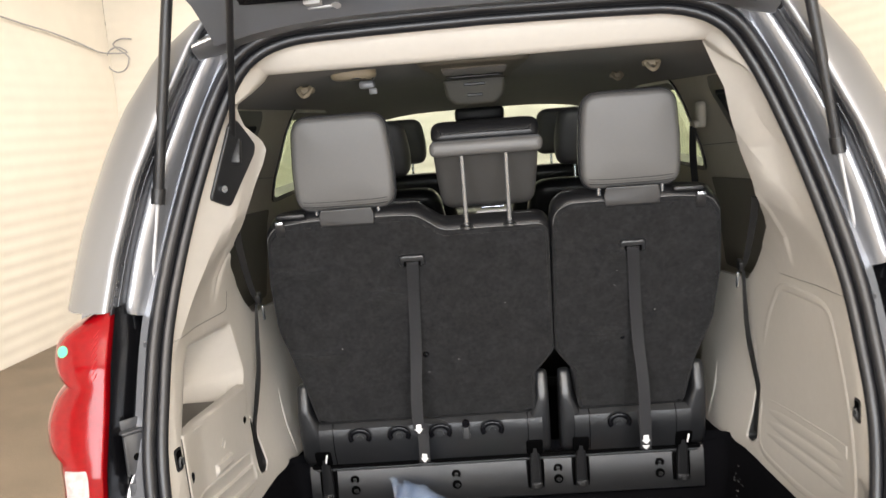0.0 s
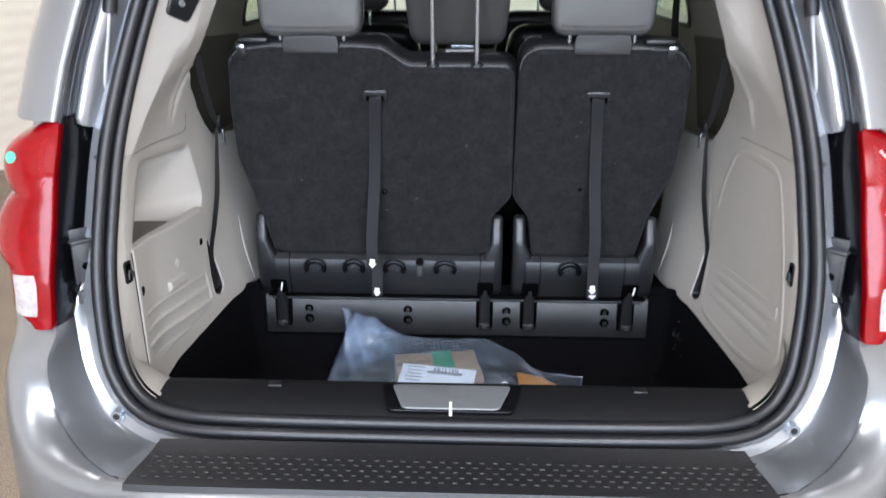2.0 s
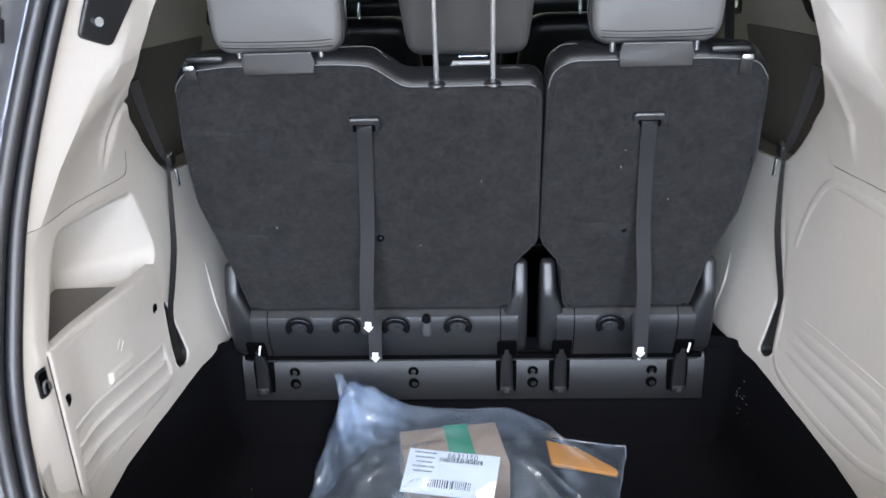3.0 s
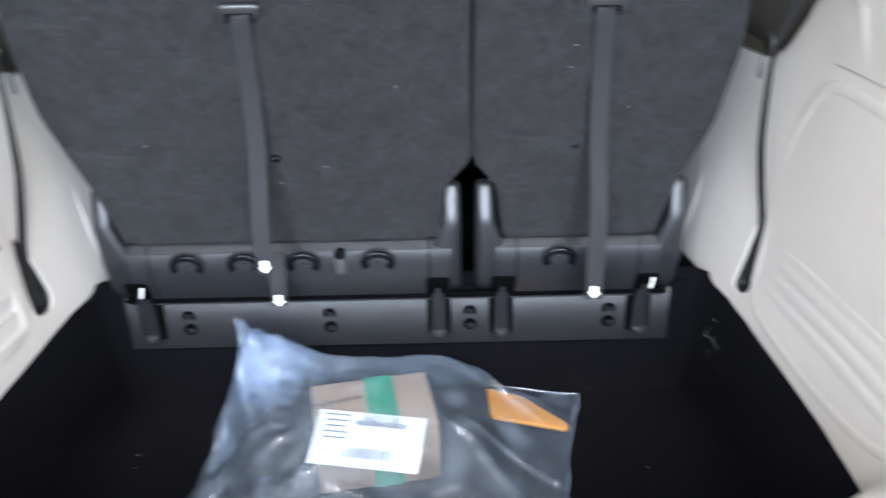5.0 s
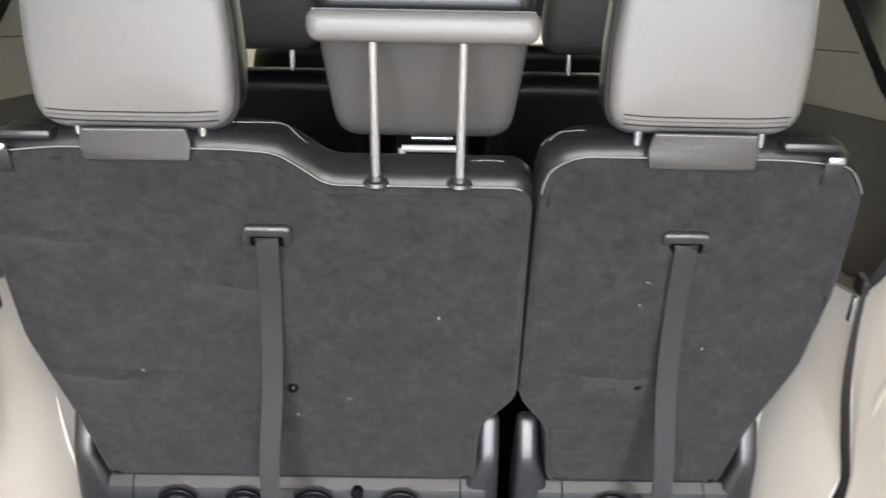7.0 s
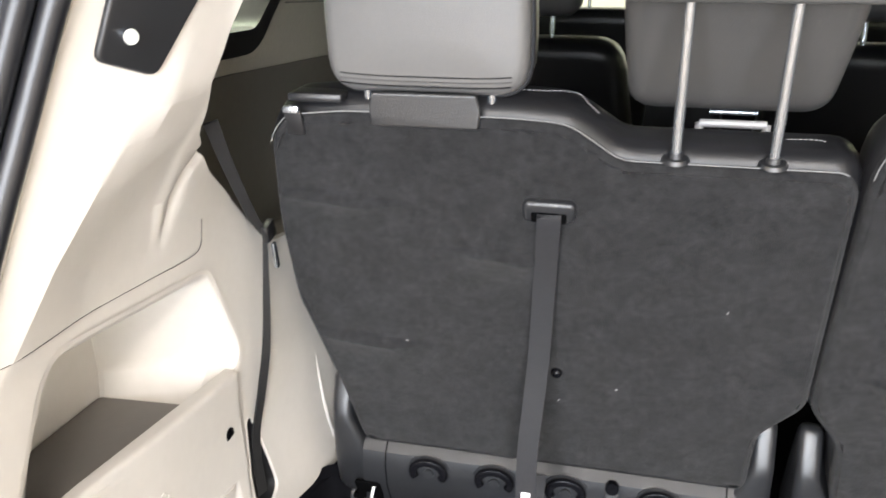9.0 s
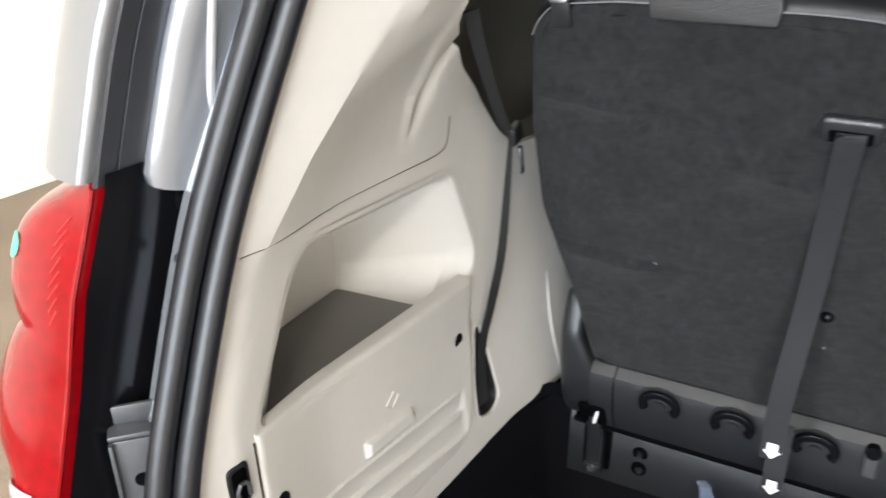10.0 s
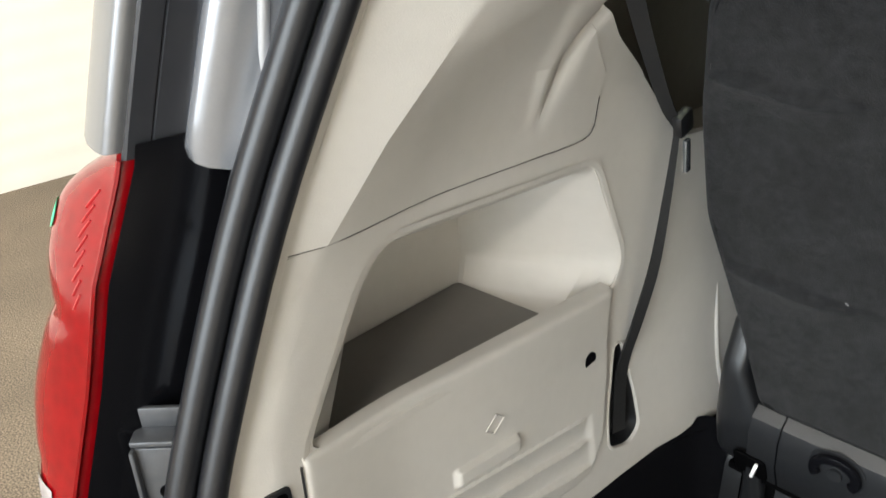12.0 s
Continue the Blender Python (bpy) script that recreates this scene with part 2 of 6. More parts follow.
def sweep(bm, pts, profile, closed=False, up=(0, 0, 1), caps=True):
    """A flat closed profile (a, b) drawn along pts: a to the side, b along up."""
    pts = [Vector(p) for p in pts]
    n = len(pts)
    rings = []
    for i, p in enumerate(pts):
        q, r = pts[(i + 1) % n if closed else min(i + 1, n - 1)], pts[(i - 1) % n if closed else max(i - 1, 0)]
        t = (q - r).normalized()
        side = t.cross(Vector(up)).normalized()
        top = side.cross(t).normalized()
        rings.append([p + side * a + top * b for a, b in profile])
    if closed:
        rings.append(rings[0])
    loft(bm, rings, True, caps and not closed)


def circle(r, n=10, rx=None):
    return [((rx or r) * math.cos(2 * math.pi * i / n), r * math.sin(2 * math.pi * i / n)) for i in range(n)]


def offset2(poly, d):
    """A closed outline moved outwards by d (inwards: minus); outlines run counter-clockwise."""
    n = len(poly)
    out = []
    for i in range(n):
        a, b, c = (np.array(poly[k % n], float) for k in (i - 1, i, i + 1))
        u, v = b - a, c - b
        u, v = u / max(np.hypot(*u), 1e-9), v / max(np.hypot(*v), 1e-9)
        m = np.array((u[1] + v[1], -u[0] - v[0]))
        m = m / max(np.hypot(*m), 1e-6)
        k = max(0.45, m @ np.array((u[1], -u[0])))
        out.append(tuple(b + m * d / k))
    return out


def round_poly(poly, r, seg=4):
    """Round an outline's corners by about r."""
    n = len(poly)
    out = []
    for i in range(n):
        a, b, c = (np.array(poly[k % n], float) for k in (i - 1, i, i + 1))
        ra = min(r, 0.48 * np.hypot(*(a - b)), 0.48 * np.hypot(*(c - b)))
        p, q = b + (a - b) / np.hypot(*(a - b)) * ra, b + (c - b) / np.hypot(*(c - b)) * ra
        for k in range(seg + 1):
            f = k / seg
            out.append(tuple((1 - f) ** 2 * p + 2 * f * (1 - f) * b + f * f * q))
    return out


def puff(bm, poly, d0, d1, r, place, steps=4, belly=0.0):
    """An outline drawn from depth d0 to d1 with edges rounded by r; place(u, v, d) sets it in the world."""
    rings = []
    for k in range(steps + 1):
        a = math.pi / 2 * k / steps
        rings.append((offset2(poly, -r * (1 - math.sin(a))), d0 + r * (1 - math.cos(a))))
    for k in range(steps + 1):
        a = math.pi / 2 * k / steps
        rings.append((offset2(poly, -r * (1 - math.cos(a))), d1 - r * (1 - math.sin(a))))
    sets = [[place(u, v, d) for u, v in o] for o, d in rings]
    rows = loft(bm, sets, True, False)
    for row, (o, d), s in ((rows[0], rings[0], -1), (rows[-1], rings[-1], 1)):
        f = bm.faces.new(row)
        if belly:
            c = np.mean(np.array(o), axis=0)
            inner = [bm.verts.new(place(*(c + (np.array(q) - c) * 0.5), d + s * belly)) for q in o]
            bm.faces.remove(f)
            for i in range(len(row)):
                j = (i + 1) % len(row)
                bm.faces.new((row[i], row[j], inner[j], inner[i]))
            bm.faces.new(inner)


def inside(poly, c):
    """True where a point lies within an outline."""
    odd = False
    for i in range(len(poly)):
        (x0, y0), (x1, y1) = poly[i - 1], poly[i]
        if (y0 > c[1]) != (y1 > c[1]) and c[0] < x0 + (c[1] - y0) * (x1 - x0) / (y1 - y0):
            odd = not odd
    return odd


def plate(bm, poly, holes, thick, place, cuts=()):
    """A sheet with holes cut from an outline in (u, v), bent by place(u, v, d) at the cut lines; d runs from 0 to thick."""
    t = bmesh.new()
    pts, rims = [], []
    for ring in (poly, *holes):
        k, n = len(pts), len(ring)
        pts += [Vector((u, v)) for u, v in ring]
        rims += [(k + i, k + (i + 1) % n) for i in range(n)]
    vs2, _, fs2, *_ = geometry.delaunay_2d_cdt(pts, rims, [], 0, 1e-6)
    tv = [t.verts.new((p.x, p.y, 0)) for p in vs2]
    for f in fs2:
        c = (sum(vs2[i].x for i in f) / 3, sum(vs2[i].y for i in f) / 3)
        if inside(poly, c) and not any(inside(h, c) for h in holes):
            t.faces.new([tv[i] for i in f])
    bmesh.ops.delete(t, geom=[v for v in t.verts if not v.link_faces], context="VERTS")
    for axis, v in cuts:
        if axis == 2:
            nrm = Vector((v[3] - v[1], v[0] - v[2], 0)).normalized()
            at = (v[0], v[1], 0)
        else:
            nrm = (1, 0, 0) if axis == 0 else (0, 1, 0)
            at = (v * nrm[0], v * nrm[1], 0)
        bmesh.ops.bisect_plane(t, geom=t.verts[:] + t.edges[:] + t.faces[:], plane_co=at, plane_no=nrm)
    front = {v: bm.verts.new(place(v.co.x, v.co.y, 0)) for v in t.verts}
    back = {v: bm.verts.new(place(v.co.x, v.co.y, thick)) for v in t.verts}
    for f in t.faces:
        bm.faces.new([front[v] for v in f.verts])
        bm.faces.new([back[v] for v in reversed(f.verts)])
    for e in t.edges:
        if len(e.link_faces) == 1:
            a, b = e.verts
            bm.faces.new((front[a], front[b], back[b], back[a]))
    t.free()


def rect(x0, y0, x1, y1, r=0.0, seg=4):
    p = [(x0, y0), (x1, y0), (x1, y1), (x0, y1)]
    return round_poly(p, r, seg) if r else p


def steps(axis, a, b, n):
    return [(axis, a + (b - a) * i / n) for i in range(n + 1)]


# ---- the booth ----
WALL_R, WALL_N, WALL_S, TOP = 3.15, 7.5, -4.6, 3.6


def west(y):
    """The west wall stands at a slight angle to the van."""
    return -4.0 + 0.105 * (y - 2.0)




def ripple(u, v):
    """The soft sideways folds of the drawn curtain."""
    w = noise.noise((u * 0.35, v * 0.5, 3.1)) * 2.2 + noise.noise((u * 1.3, v * 1.1, 7.7)) * 0.7
    return 0.0015 * (1 + 0.8 * noise.noise((u * 0.6, v * 0.7, 11.0))) * math.sin(2 * math.pi * v / 0.105 + w) + 0.015 * noise.noise((u * 0.4, v * 1.2, 1.0))


def curtain(name, a, b, label):
    bm = bmesh.new()
    a, b = Vector(a), Vector(b)
    d = b - a
    side = Vector((-d.y, d.x, 0)).normalized()
    nu, nv = 70, 300
    rows = []
    for j in range(nv + 1):
        z = TOP * j / nv
        rows.append([a + d * (i / nu) + Vector((0, 0, z)) + side * ripple(d.length * i / nu, z) for i in range(nu + 1)])
    loft(bm, rows, False)
    back = [a - side * 0.06, b - side * 0.06]
    loft(bm, [[back[0], back[1]], [p + Vector((0, 0, TOP)) for p in back]], False)
    return setting(name, bm, CURTAIN, label, "curtain wall")


curtain("wall_west", (west(WALL_N), WALL_N, 0), (west(WALL_S), WALL_S, 0), "cream fabric booth wall with soft horizontal folds")
curtain("wall_east", (WALL_R, WALL_S, 0), (WALL_R, WALL_N, 0), "cream fabric booth wall with soft horizontal folds")
curtain("wall_north", (WALL_R, WALL_N, 0), (west(WALL_N), WALL_N, 0), "cream fabric booth wall in front of the van")
curtain("wall_south", (west(WALL_S), WALL_S, 0), (WALL_R, WALL_S, 0), "cream fabric booth wall behind the van")
bm = bmesh.new()
box(bm, (-0.8, (WALL_N + WALL_S) / 2, TOP + 0.05), (8.2, 12.4, 0.1))
setting("ceiling", bm, CURTAIN, "cream fabric ceiling of the photo booth", "ceiling")
bm = bmesh.new()
loft(bm, [[(x * 0.9 - 4.9, y * 0.9 - 4.9, 0.0) for x in range(10)] for y in range(15)], False)
setting("floor", bm, GROUND, "brown sealed concrete floor", "floor")
for lx, ly, _ in PANELS:
    lamp = thing("ceiling_light", (lx, ly, 3.54), "long white ceiling light panel", "ceiling light", "booth ceiling lights")
    bm = bmesh.new()
    box(bm, (lx, ly, 3.57), (0.58, 2.5, 0.06), 0.008)
    part("housing", bm, WHITE, lamp)

# cable hanging in a loop on the curtain
bm = bmesh.new()
run = [(west(y) + 0.03, y, 2.62 - 0.135 * (y - 5.9) + 0.01 * math.sin(4 * y)) for y in np.linspace(4.6, 7.3, 8)]
loop = [(-3.335 - 0.105 * math.cos(a), 7.455, 2.36 + 0.115 * math.sin(a)) for a in np.linspace(2.6, -3.4, 15)]
tail = [(-3.36, 7.455, 2.50), (-3.28, 7.455, 2.55), (-3.18, 7.455, 2.54)]
sweep(bm, curve_points(run + loop + tail, 90), circle(0.007, 6), up=(0.3, 0.9, 0.01))
cable = thing("cable", (-3.36, 7.46, 2.25), "thin grey cable ending in a loop on the curtain", "cable")
part("cord", bm, STEEL, cable)


# ---- the van: body ----
van = thing("minivan", (0, 2.6, 0.0), "silver minivan parked with its rear liftgate open", "minivan")

O_Z = [0.30, 0.50, 0.80, 1.00, 1.27, 1.43, 1.58, 1.67, 1.78, 1.84]
O_X = [0.91, 0.96, 0.974, 0.97, 0.938, 0.897, 0.843, 0.80, 0.72, 0.63]
I_Z = [0.60, 0.84, 1.26, 1.37, 1.52, 1.67, 1.80, 1.90]
I_X = [0.83, 0.82, 0.803, 0.778, 0.733, 0.666, 0.599, 0.52]
E_Z = [0.60, 0.84, 0.96, 1.07, 1.16, 1.25, 1.40, 1.60, 1.80, 1.90]
E_Y = [0.90, 0.91, 0.927, 0.965, 0.99, 1.03, 1.06, 1.11, 1.16, 1.18]


def outer_x(z):
    return float(np.interp(z, O_Z, O_X))


def inner_x(z):
    return float(np.interp(z, I_Z, I_X))


def edge_y(z):
    return float(np.interp(z, E_Z, E_Y))


# the line of the weather seal, half of it, from the sill's middle to the roof's
SEAL_HALF = [(0, 0.868, 0.668), (0.42, 0.872, 0.668), (0.57, 0.885, 0.672), (0.65, 0.910, 0.695), (0.698, 0.938, 0.752),
             (0.718, 0.965, 0.832), (0.726, 0.993, 0.95), (0.724, 1.036, 1.069), (0.714, 1.096, 1.219), (0.679, 1.166, 1.397),
             (0.628, 1.202, 1.552), (0.577, 1.223, 1.671), (0.515, 1.222, 1.755), (0.43, 1.232, 1.796), (0.30, 1.236, 1.806), (0, 1.24, 1.811)]
half = curve_points(SEAL_HALF, 60)
SEAL = [Vector(p) for p in half] + [Vector((-p[0], p[1], p[2])) for p in half[-2:0:-1]]


def around(out, back):
    """The seal's line moved outwards in its plane by out and to the rear by back."""
    flat = offset2([(p.x, p.z) for p in SEAL], out)
    return [Vector((q[0], p.y - back, q[1])) for p, q in zip(SEAL, flat)]


bm = bmesh.new()
for out, back, r in ((0.013, 0.008, 0.0135), (-0.008, -0.010, 0.0130)):
    a = around(out, back)
    rings = []
    n = len(a)
    for i in range(n):
        t = (a[(i + 1) % n] - a[i - 1]).normalized()
        s = t.cross(Vector((0, 1, 0))).normalized()
        w = s.cross(t).normalized()
        rings.append([a[i] + s * (r * math.cos(k)) + w * (r * math.sin(k)) for k in np.linspace(0, 2 * math.pi, 13)[:-1]])
    loft(bm, rings + [rings[0]], True)
part("weather_seal", bm, RUBBER, van, "ribbed black rubber weather seal round the tailgate opening")
# narrow painted edge that shows beside the seal, at lamp height
for s in (-1, 1):
    bm = bmesh.new()
    span = sorted((i for i, p in enumerate(SEAL) if s * p.x > 0.5 and 1.15 < p.z < 1.27), key=lambda i: SEAL[i].z)
    loft(bm, [[r[i] for i in span] for r in (around(0.018, -0.004), around(0.028, -0.002), around(0.0295, 0.002), around(0.029, 0.008))], False)
    part("flange_edge", bm, JAMB, van, "bare painted edge beside the seal")

# painted flange and channel between the seal and the outer body
bm = bmesh.new()
r0, r1, r2 = around(0.005, -0.03), around(0.030, 0.004), around(0.048, -0.004)
r3, r4 = [], []
strip = around(0.070, 0.002)
for p, q in zip(around(0.075, 0.0), around(0.10, 0.0)):
    z = max(q.z, 0.655)
    s = 1 if q.x > 0 else -1
    x3 = s * (inner_x(z) - 0.026) if z > 1.25 and z < 1.76 else s * min(abs(p.x), inner_x(z) - 0.012)
    x4 = s * (inner_x(z) - 0.014) if z > 1.25 and z < 1.76 else s * min(abs(q.x), inner_x(z) - 0.03)
    deep = smooth(0.86, 0.96, z) * smooth(1.30, 1.22, z)
    x3 -= s * 0.020 * deep
    x4 -= s * 0.006 * deep
    y3 = p.y + 0.004 + 0.03 * smooth(1.24, 1.34, z) + 0.034 * deep
    y4 = p.y + 0.035 + 0.034 * deep
    r3.append(Vector((x3, y3, p.z)))
    r4.append(Vector((x4, y4, q.z)))
for i, p in enumerate(SEAL):
    low = smooth(0.88, 0.80, p.z)
    r3[i] = r3[i].lerp(strip[i], low)
    r4[i] = r4[i].lerp(strip[i] + Vector((0, 0.03, 0)), low)
rows = [r0, r1, r2]
for f, back in ((0.12, -0.014), (0.26, -0.012), (0.38, 0.006), (0.46, 0.012), (0.54, 0.008), (0.64, -0.012), (0.80, -0.020)):
    row = []
    for i, p in enumerate(SEAL):
        up = smooth(1.16, 1.30, p.z)
        row.append(r2[i].lerp(r3[i], f) - Vector((0, back * up, 0)) + Vector((0, 0.016 * math.sin(math.pi * f) * smooth(0.86, 0.96, p.z) * (1 - up), 0)))
    rows.append(row)
loft(bm, rows + [r3, r4], True)
part("tailgate_flange", bm, JAMB, van, "painted grey metal flange of the tailgate opening")

# corner pillars: the rolled silver edge from the flange out to the side of the body
for s in (-1, 1):
    bm = bmesh.new()
    rings = []
    for z in np.linspace(1.262, 1.84, 22):
        xi, xo, y = inner_x(z), outer_x(z), edge_y(z)
        ring = []
        for k in range(1, 11):
            a = math.pi / 2 * k / 10
            ring.append((s * (xi + (xo - xi) * math.sin(a) ** 1.15), y - 0.010 + 0.186 * (1 - math.cos(a)) ** 1.25, z))
        # rounded inner edge
        roll = [(xi + 0.007 - 0.011 * math.sin(a), y + 0.001 - 0.011 * math.cos(a), z) for a in np.linspace(0.05, math.pi / 2, 7)]
        ring = [(s * (xi - 0.006), y + 0.05, z)] + [(s * p[0], p[1], p[2]) for p in roll[::-1]] + ring
        rings.append(ring)
    loft(bm, rings, False)
    part("corner_pillar", bm, PAINT, van, "silver painted rear corner pillar")

# black gutter strip between each pillar and the flange
for s in (-1, 1):
    bm = bmesh.new()
    rings = []
    for z in np.linspace(1.255, 1.83, 22):
        xi, y = inner_x(z), edge_y(z)
        rings.append([(s * (xi - d), y + e, z) for d, e in ((0.003, 0.003), (0.0065, 0.006), (0.0095, 0.0235), (0.0075, 0.0242), (0.0075, 0.0252), (0.0105, 0.026), (0.0145, 0.045), (0.020, 0.062))])
    loft(bm, rings, False)
    part("gutter_strip", bm, GUTTER, van, "black gutter strip along the rear pillar")

# folded jamb panel between the gutter strip and the seal
right = [p for p in SEAL if p.x > 0.2 and p.z > 0.8]
for s in (-1, 1):
    bm = bmesh.new()
    rings = []
    for z in np.linspace(1.258, 1.79, 26):
        xi, y = inner_x(z), edge_y(z)
        q = Vector((float(np.interp(z, [p.z for p in right], [p.x for p in right])) + 0.022, float(np.interp(z, [p.z for p in right], [p.y for p in right])) + 0.010, z))
        m = Vector((xi - 0.044, y + 0.066, z))
        ring = [Vector((xi - 0.013, y + 0.062, z)), Vector((xi - 0.015, y + 0.052, z)), Vector((xi - 0.021, y + 0.0475, z)), Vector((xi - 0.029, y + 0.0485, z)), Vector((xi - 0.037, y + 0.0545, z)), m]
        ring += [m.lerp(q, f) + Vector((0.004 * math.sin(math.pi * f), 0.004 * math.sin(math.pi * f), 0)) for f in (0.33, 0.66, 1.0)]
        rings.append([(s * p.x, p.y, p.z) for p in ring])
    foot = [(p[0], p[1], p[2] - 0.026 * k / 8) for k, p in enumerate(rings[0])]
    rings = [[(p[0], p[1] + d, p[2] - h) for p in foot] for d, h in ((0.07, 0.006), (0.012, 0.008), (0.002, 0.004))] + rings
    loft(bm, rings, False)
    part("jamb_panel", bm, JAMB, van, "folded silver jamb panel inside the rear pillar", 60)

# side walls, with their window openings
WINDOWS = [round_poly([(1.47, 1.40), (1.91, 1.385), (2.04, 1.61), (2.00, 1.655), (1.47, 1.655)], 0.045), rect(2.46, 1.34, 3.62, 1.67, 0.06), rect(3.76, 1.33, 4.40, 1.60, 0.10)]
SIDE = [(1.20, 0.30)] + [(1.66 + 0.37 * math.cos(a), 0.31 + 0.37 * math.sin(a)) for a in np.linspace(math.pi, 0, 11)] \
    + [(4.40 + 0.37 * math.cos(a), 0.31 + 0.37 * math.sin(a)) for a in np.linspace(math.pi, 0, 11)] \
    + [(5.35, 0.32), (5.42, 0.70), (5.25, 0.93), (4.65, 1.06), (4.42, 1.30), (3.95, 1.70), (3.80, 1.80), (1.34, 1.82), (1.28, 1.60), (1.22, 1.27), (1.12, 0.80)]
for s in (-1, 1):
    def skin(u, v, d, s=s):
        return (s * (outer_x(v) * (1 - 0.10 * smooth(4.2, 5.5, u)) + 0.012 * smooth(1.1, 1.8, u) - d), u, v)
    bm = bmesh.new()
    plate(bm, SIDE, WINDOWS, 0.045, skin, [(1, z) for z in (0.5, 0.8, 1.0, 1.14, 1.27, 1.36, 1.43, 1.5, 1.58, 1.67, 1.74)] + [(0, 1.4), (0, 1.7), (0, 4.7)])
    part("side_panel", bm, PAINT, van, "silver painted body side", 25)
    for i, w in enumerate(WINDOWS):
        bm = bmesh.new()
        plate(bm, offset2(w, 0.012), [], 0.005, lambda u, v, d: skin(u, v, d + 0.018), [(1, 1.43), (1, 1.5), (1, 1.58)])
        pane = part("side_window", bm, GLASS, van, "green tinted side window")
        pane.visible_shadow = False
        bm = bmesh.new()
        plate(bm, offset2(w, 0.006), [offset2(w, -0.036 if i == 0 else -0.012)], 0.117, lambda u, v, d: skin(u, v, d + 0.024), [(1, 1.43), (1, 1.5), (1, 1.58)])
        part("window_frame", bm, BLACK, pane, "black window surround")
    bm = bmesh.new()
    sweep(bm, [skin(y, 1.455 - 0.06 * (y - 2.04), 0.1355) for y in np.linspace(2.0, 2.44, 8)], circle(0.0012, 5), up=(1, 0, 0))
    part("lining_join", bm, BLACK, van)
    # inner lining above the belt line, in the same sheet as the openings
    bm = bmesh.new()
    plate(bm, [(1.78, 0.50), (4.55, 0.50), (4.55, 1.10), (3.95, 1.66), (3.7, 1.73), (1.32, 1.76), (1.34, 1.50), (1.40, 1.32), (1.62, 1.22), (1.72, 1.10)], [offset2(w, -0.004) for w in WINDOWS], 0.03,
          lambda u, v, d: skin(u, v, d + 0.105), [(1, z) for z in (0.8, 1.0, 1.27, 1.36, 1.43, 1.5, 1.58, 1.67)])
    part("side_lining", bm, BEIGE_DARK, van, "grey-beige inner side lining")
    # added sheet: its dark colour stands in for shade on the lining
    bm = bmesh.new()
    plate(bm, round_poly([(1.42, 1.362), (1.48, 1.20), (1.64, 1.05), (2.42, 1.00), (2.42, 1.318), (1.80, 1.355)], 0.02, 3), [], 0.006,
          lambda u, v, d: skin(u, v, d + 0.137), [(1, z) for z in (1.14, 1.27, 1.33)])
    part("shoulder_shade", bm, DUSK, van, "dark taupe sheet standing in for the shade beside the rear seat")

# roof and headliner
bm = bmesh.new()
rings = []
for y in np.linspace(1.17, 4.05, 20):
    f = 0.03 * smooth(3.0, 4.1, y) + 0.012 * smooth(1.5, 1.17, y)
    rings.append([(x, y + (0.0 if y > 1.2 else 0.03 * abs(x)), 1.885 - f - 0.075 * (abs(x) / 0.62) ** 3.2) for x in np.linspace(-0.66, 0.66, 25)])
loft(bm, rings, False)
loft(bm, [[Vector(p) - Vector((0, 0, 0.03)) for p in r] for r in rings], False)
loft(bm, [rings[0], [Vector(p) - Vector((0, 0, 0.03)) for p in rings[0]]], False)
part("roof", bm, PAINT, van, "silver painted roof")
bm = bmesh.new()
rows = []
for x in np.linspace(-0.60, 0.60, 31):
    zr = 1.862 - 0.075 * (abs(x) / 0.62) ** 3.2
    rows.append([(x, 1.175, zr + 0.005), (x, 1.150, zr - 0.002), (x, 1.142, zr - 0.012), (x, 1.150, zr - 0.022), (x, 1.165, zr - 0.026), (x, 1.18, zr - 0.034), (x, 1.23, zr - 0.036)])
loft(bm, rows, False)
part("roof_lip", bm, PAINT, van, "rolled silver rear edge of the roof")

# headliner sheet, drawn in the beige that is darkened for shade
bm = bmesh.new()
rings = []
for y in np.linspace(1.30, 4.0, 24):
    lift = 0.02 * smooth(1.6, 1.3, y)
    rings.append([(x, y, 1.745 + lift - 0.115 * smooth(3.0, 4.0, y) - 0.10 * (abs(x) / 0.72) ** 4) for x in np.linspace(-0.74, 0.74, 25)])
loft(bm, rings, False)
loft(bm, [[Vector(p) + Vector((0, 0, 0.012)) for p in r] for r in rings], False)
part("headliner", bm, LINER, van, "beige cloth headliner, its colour darkened for the shade under the roof")

# beige trim edge inside the seal, open along the sill plate
bm = bmesh.new()
keep = [i for i, p in enumerate(SEAL) if not (p.z < 0.72 and abs(p.x) < 0.615)]
loft(bm, [[r[i] for i in keep] for r in (around(-0.001, -0.014), around(-0.003, -0.017), around(-0.006, -0.025), around(-0.009, -0.036))], False)
top = [i for i, p in enumerate(SEAL) if p.z > 1.60]
near = around(-0.009, -0.036)
rows = []
for y, z, f in ((1.28, 1.76, 0.0), (1.285, 1.752, 0.35), (1.300, 1.740, 0.75), (1.318, 1.729, 1.0), (1.335, 1.7275, 1.0), (1.355, 1.732, 1.0), (1.38, 1.76, 1.0)):
    row = []
    for i in top:
        p, k = near[i], smooth(1.635, 1.745, SEAL[i].z)
        x = math.copysign(min(abs(p.x), 0.515 - 0.02 * f), p.x)
        row.append(p.lerp(Vector((x, y + 0.01 * (1 - abs(x) / 0.5), min(z, p.z + 0.01))), k * (f if f < 0.5 else 1.0)) if f else p)
    rows.append(row)
loft(bm, rows, False)
part("opening_trim", bm, BEIGE, van, "beige plastic trim edge inside the opening")

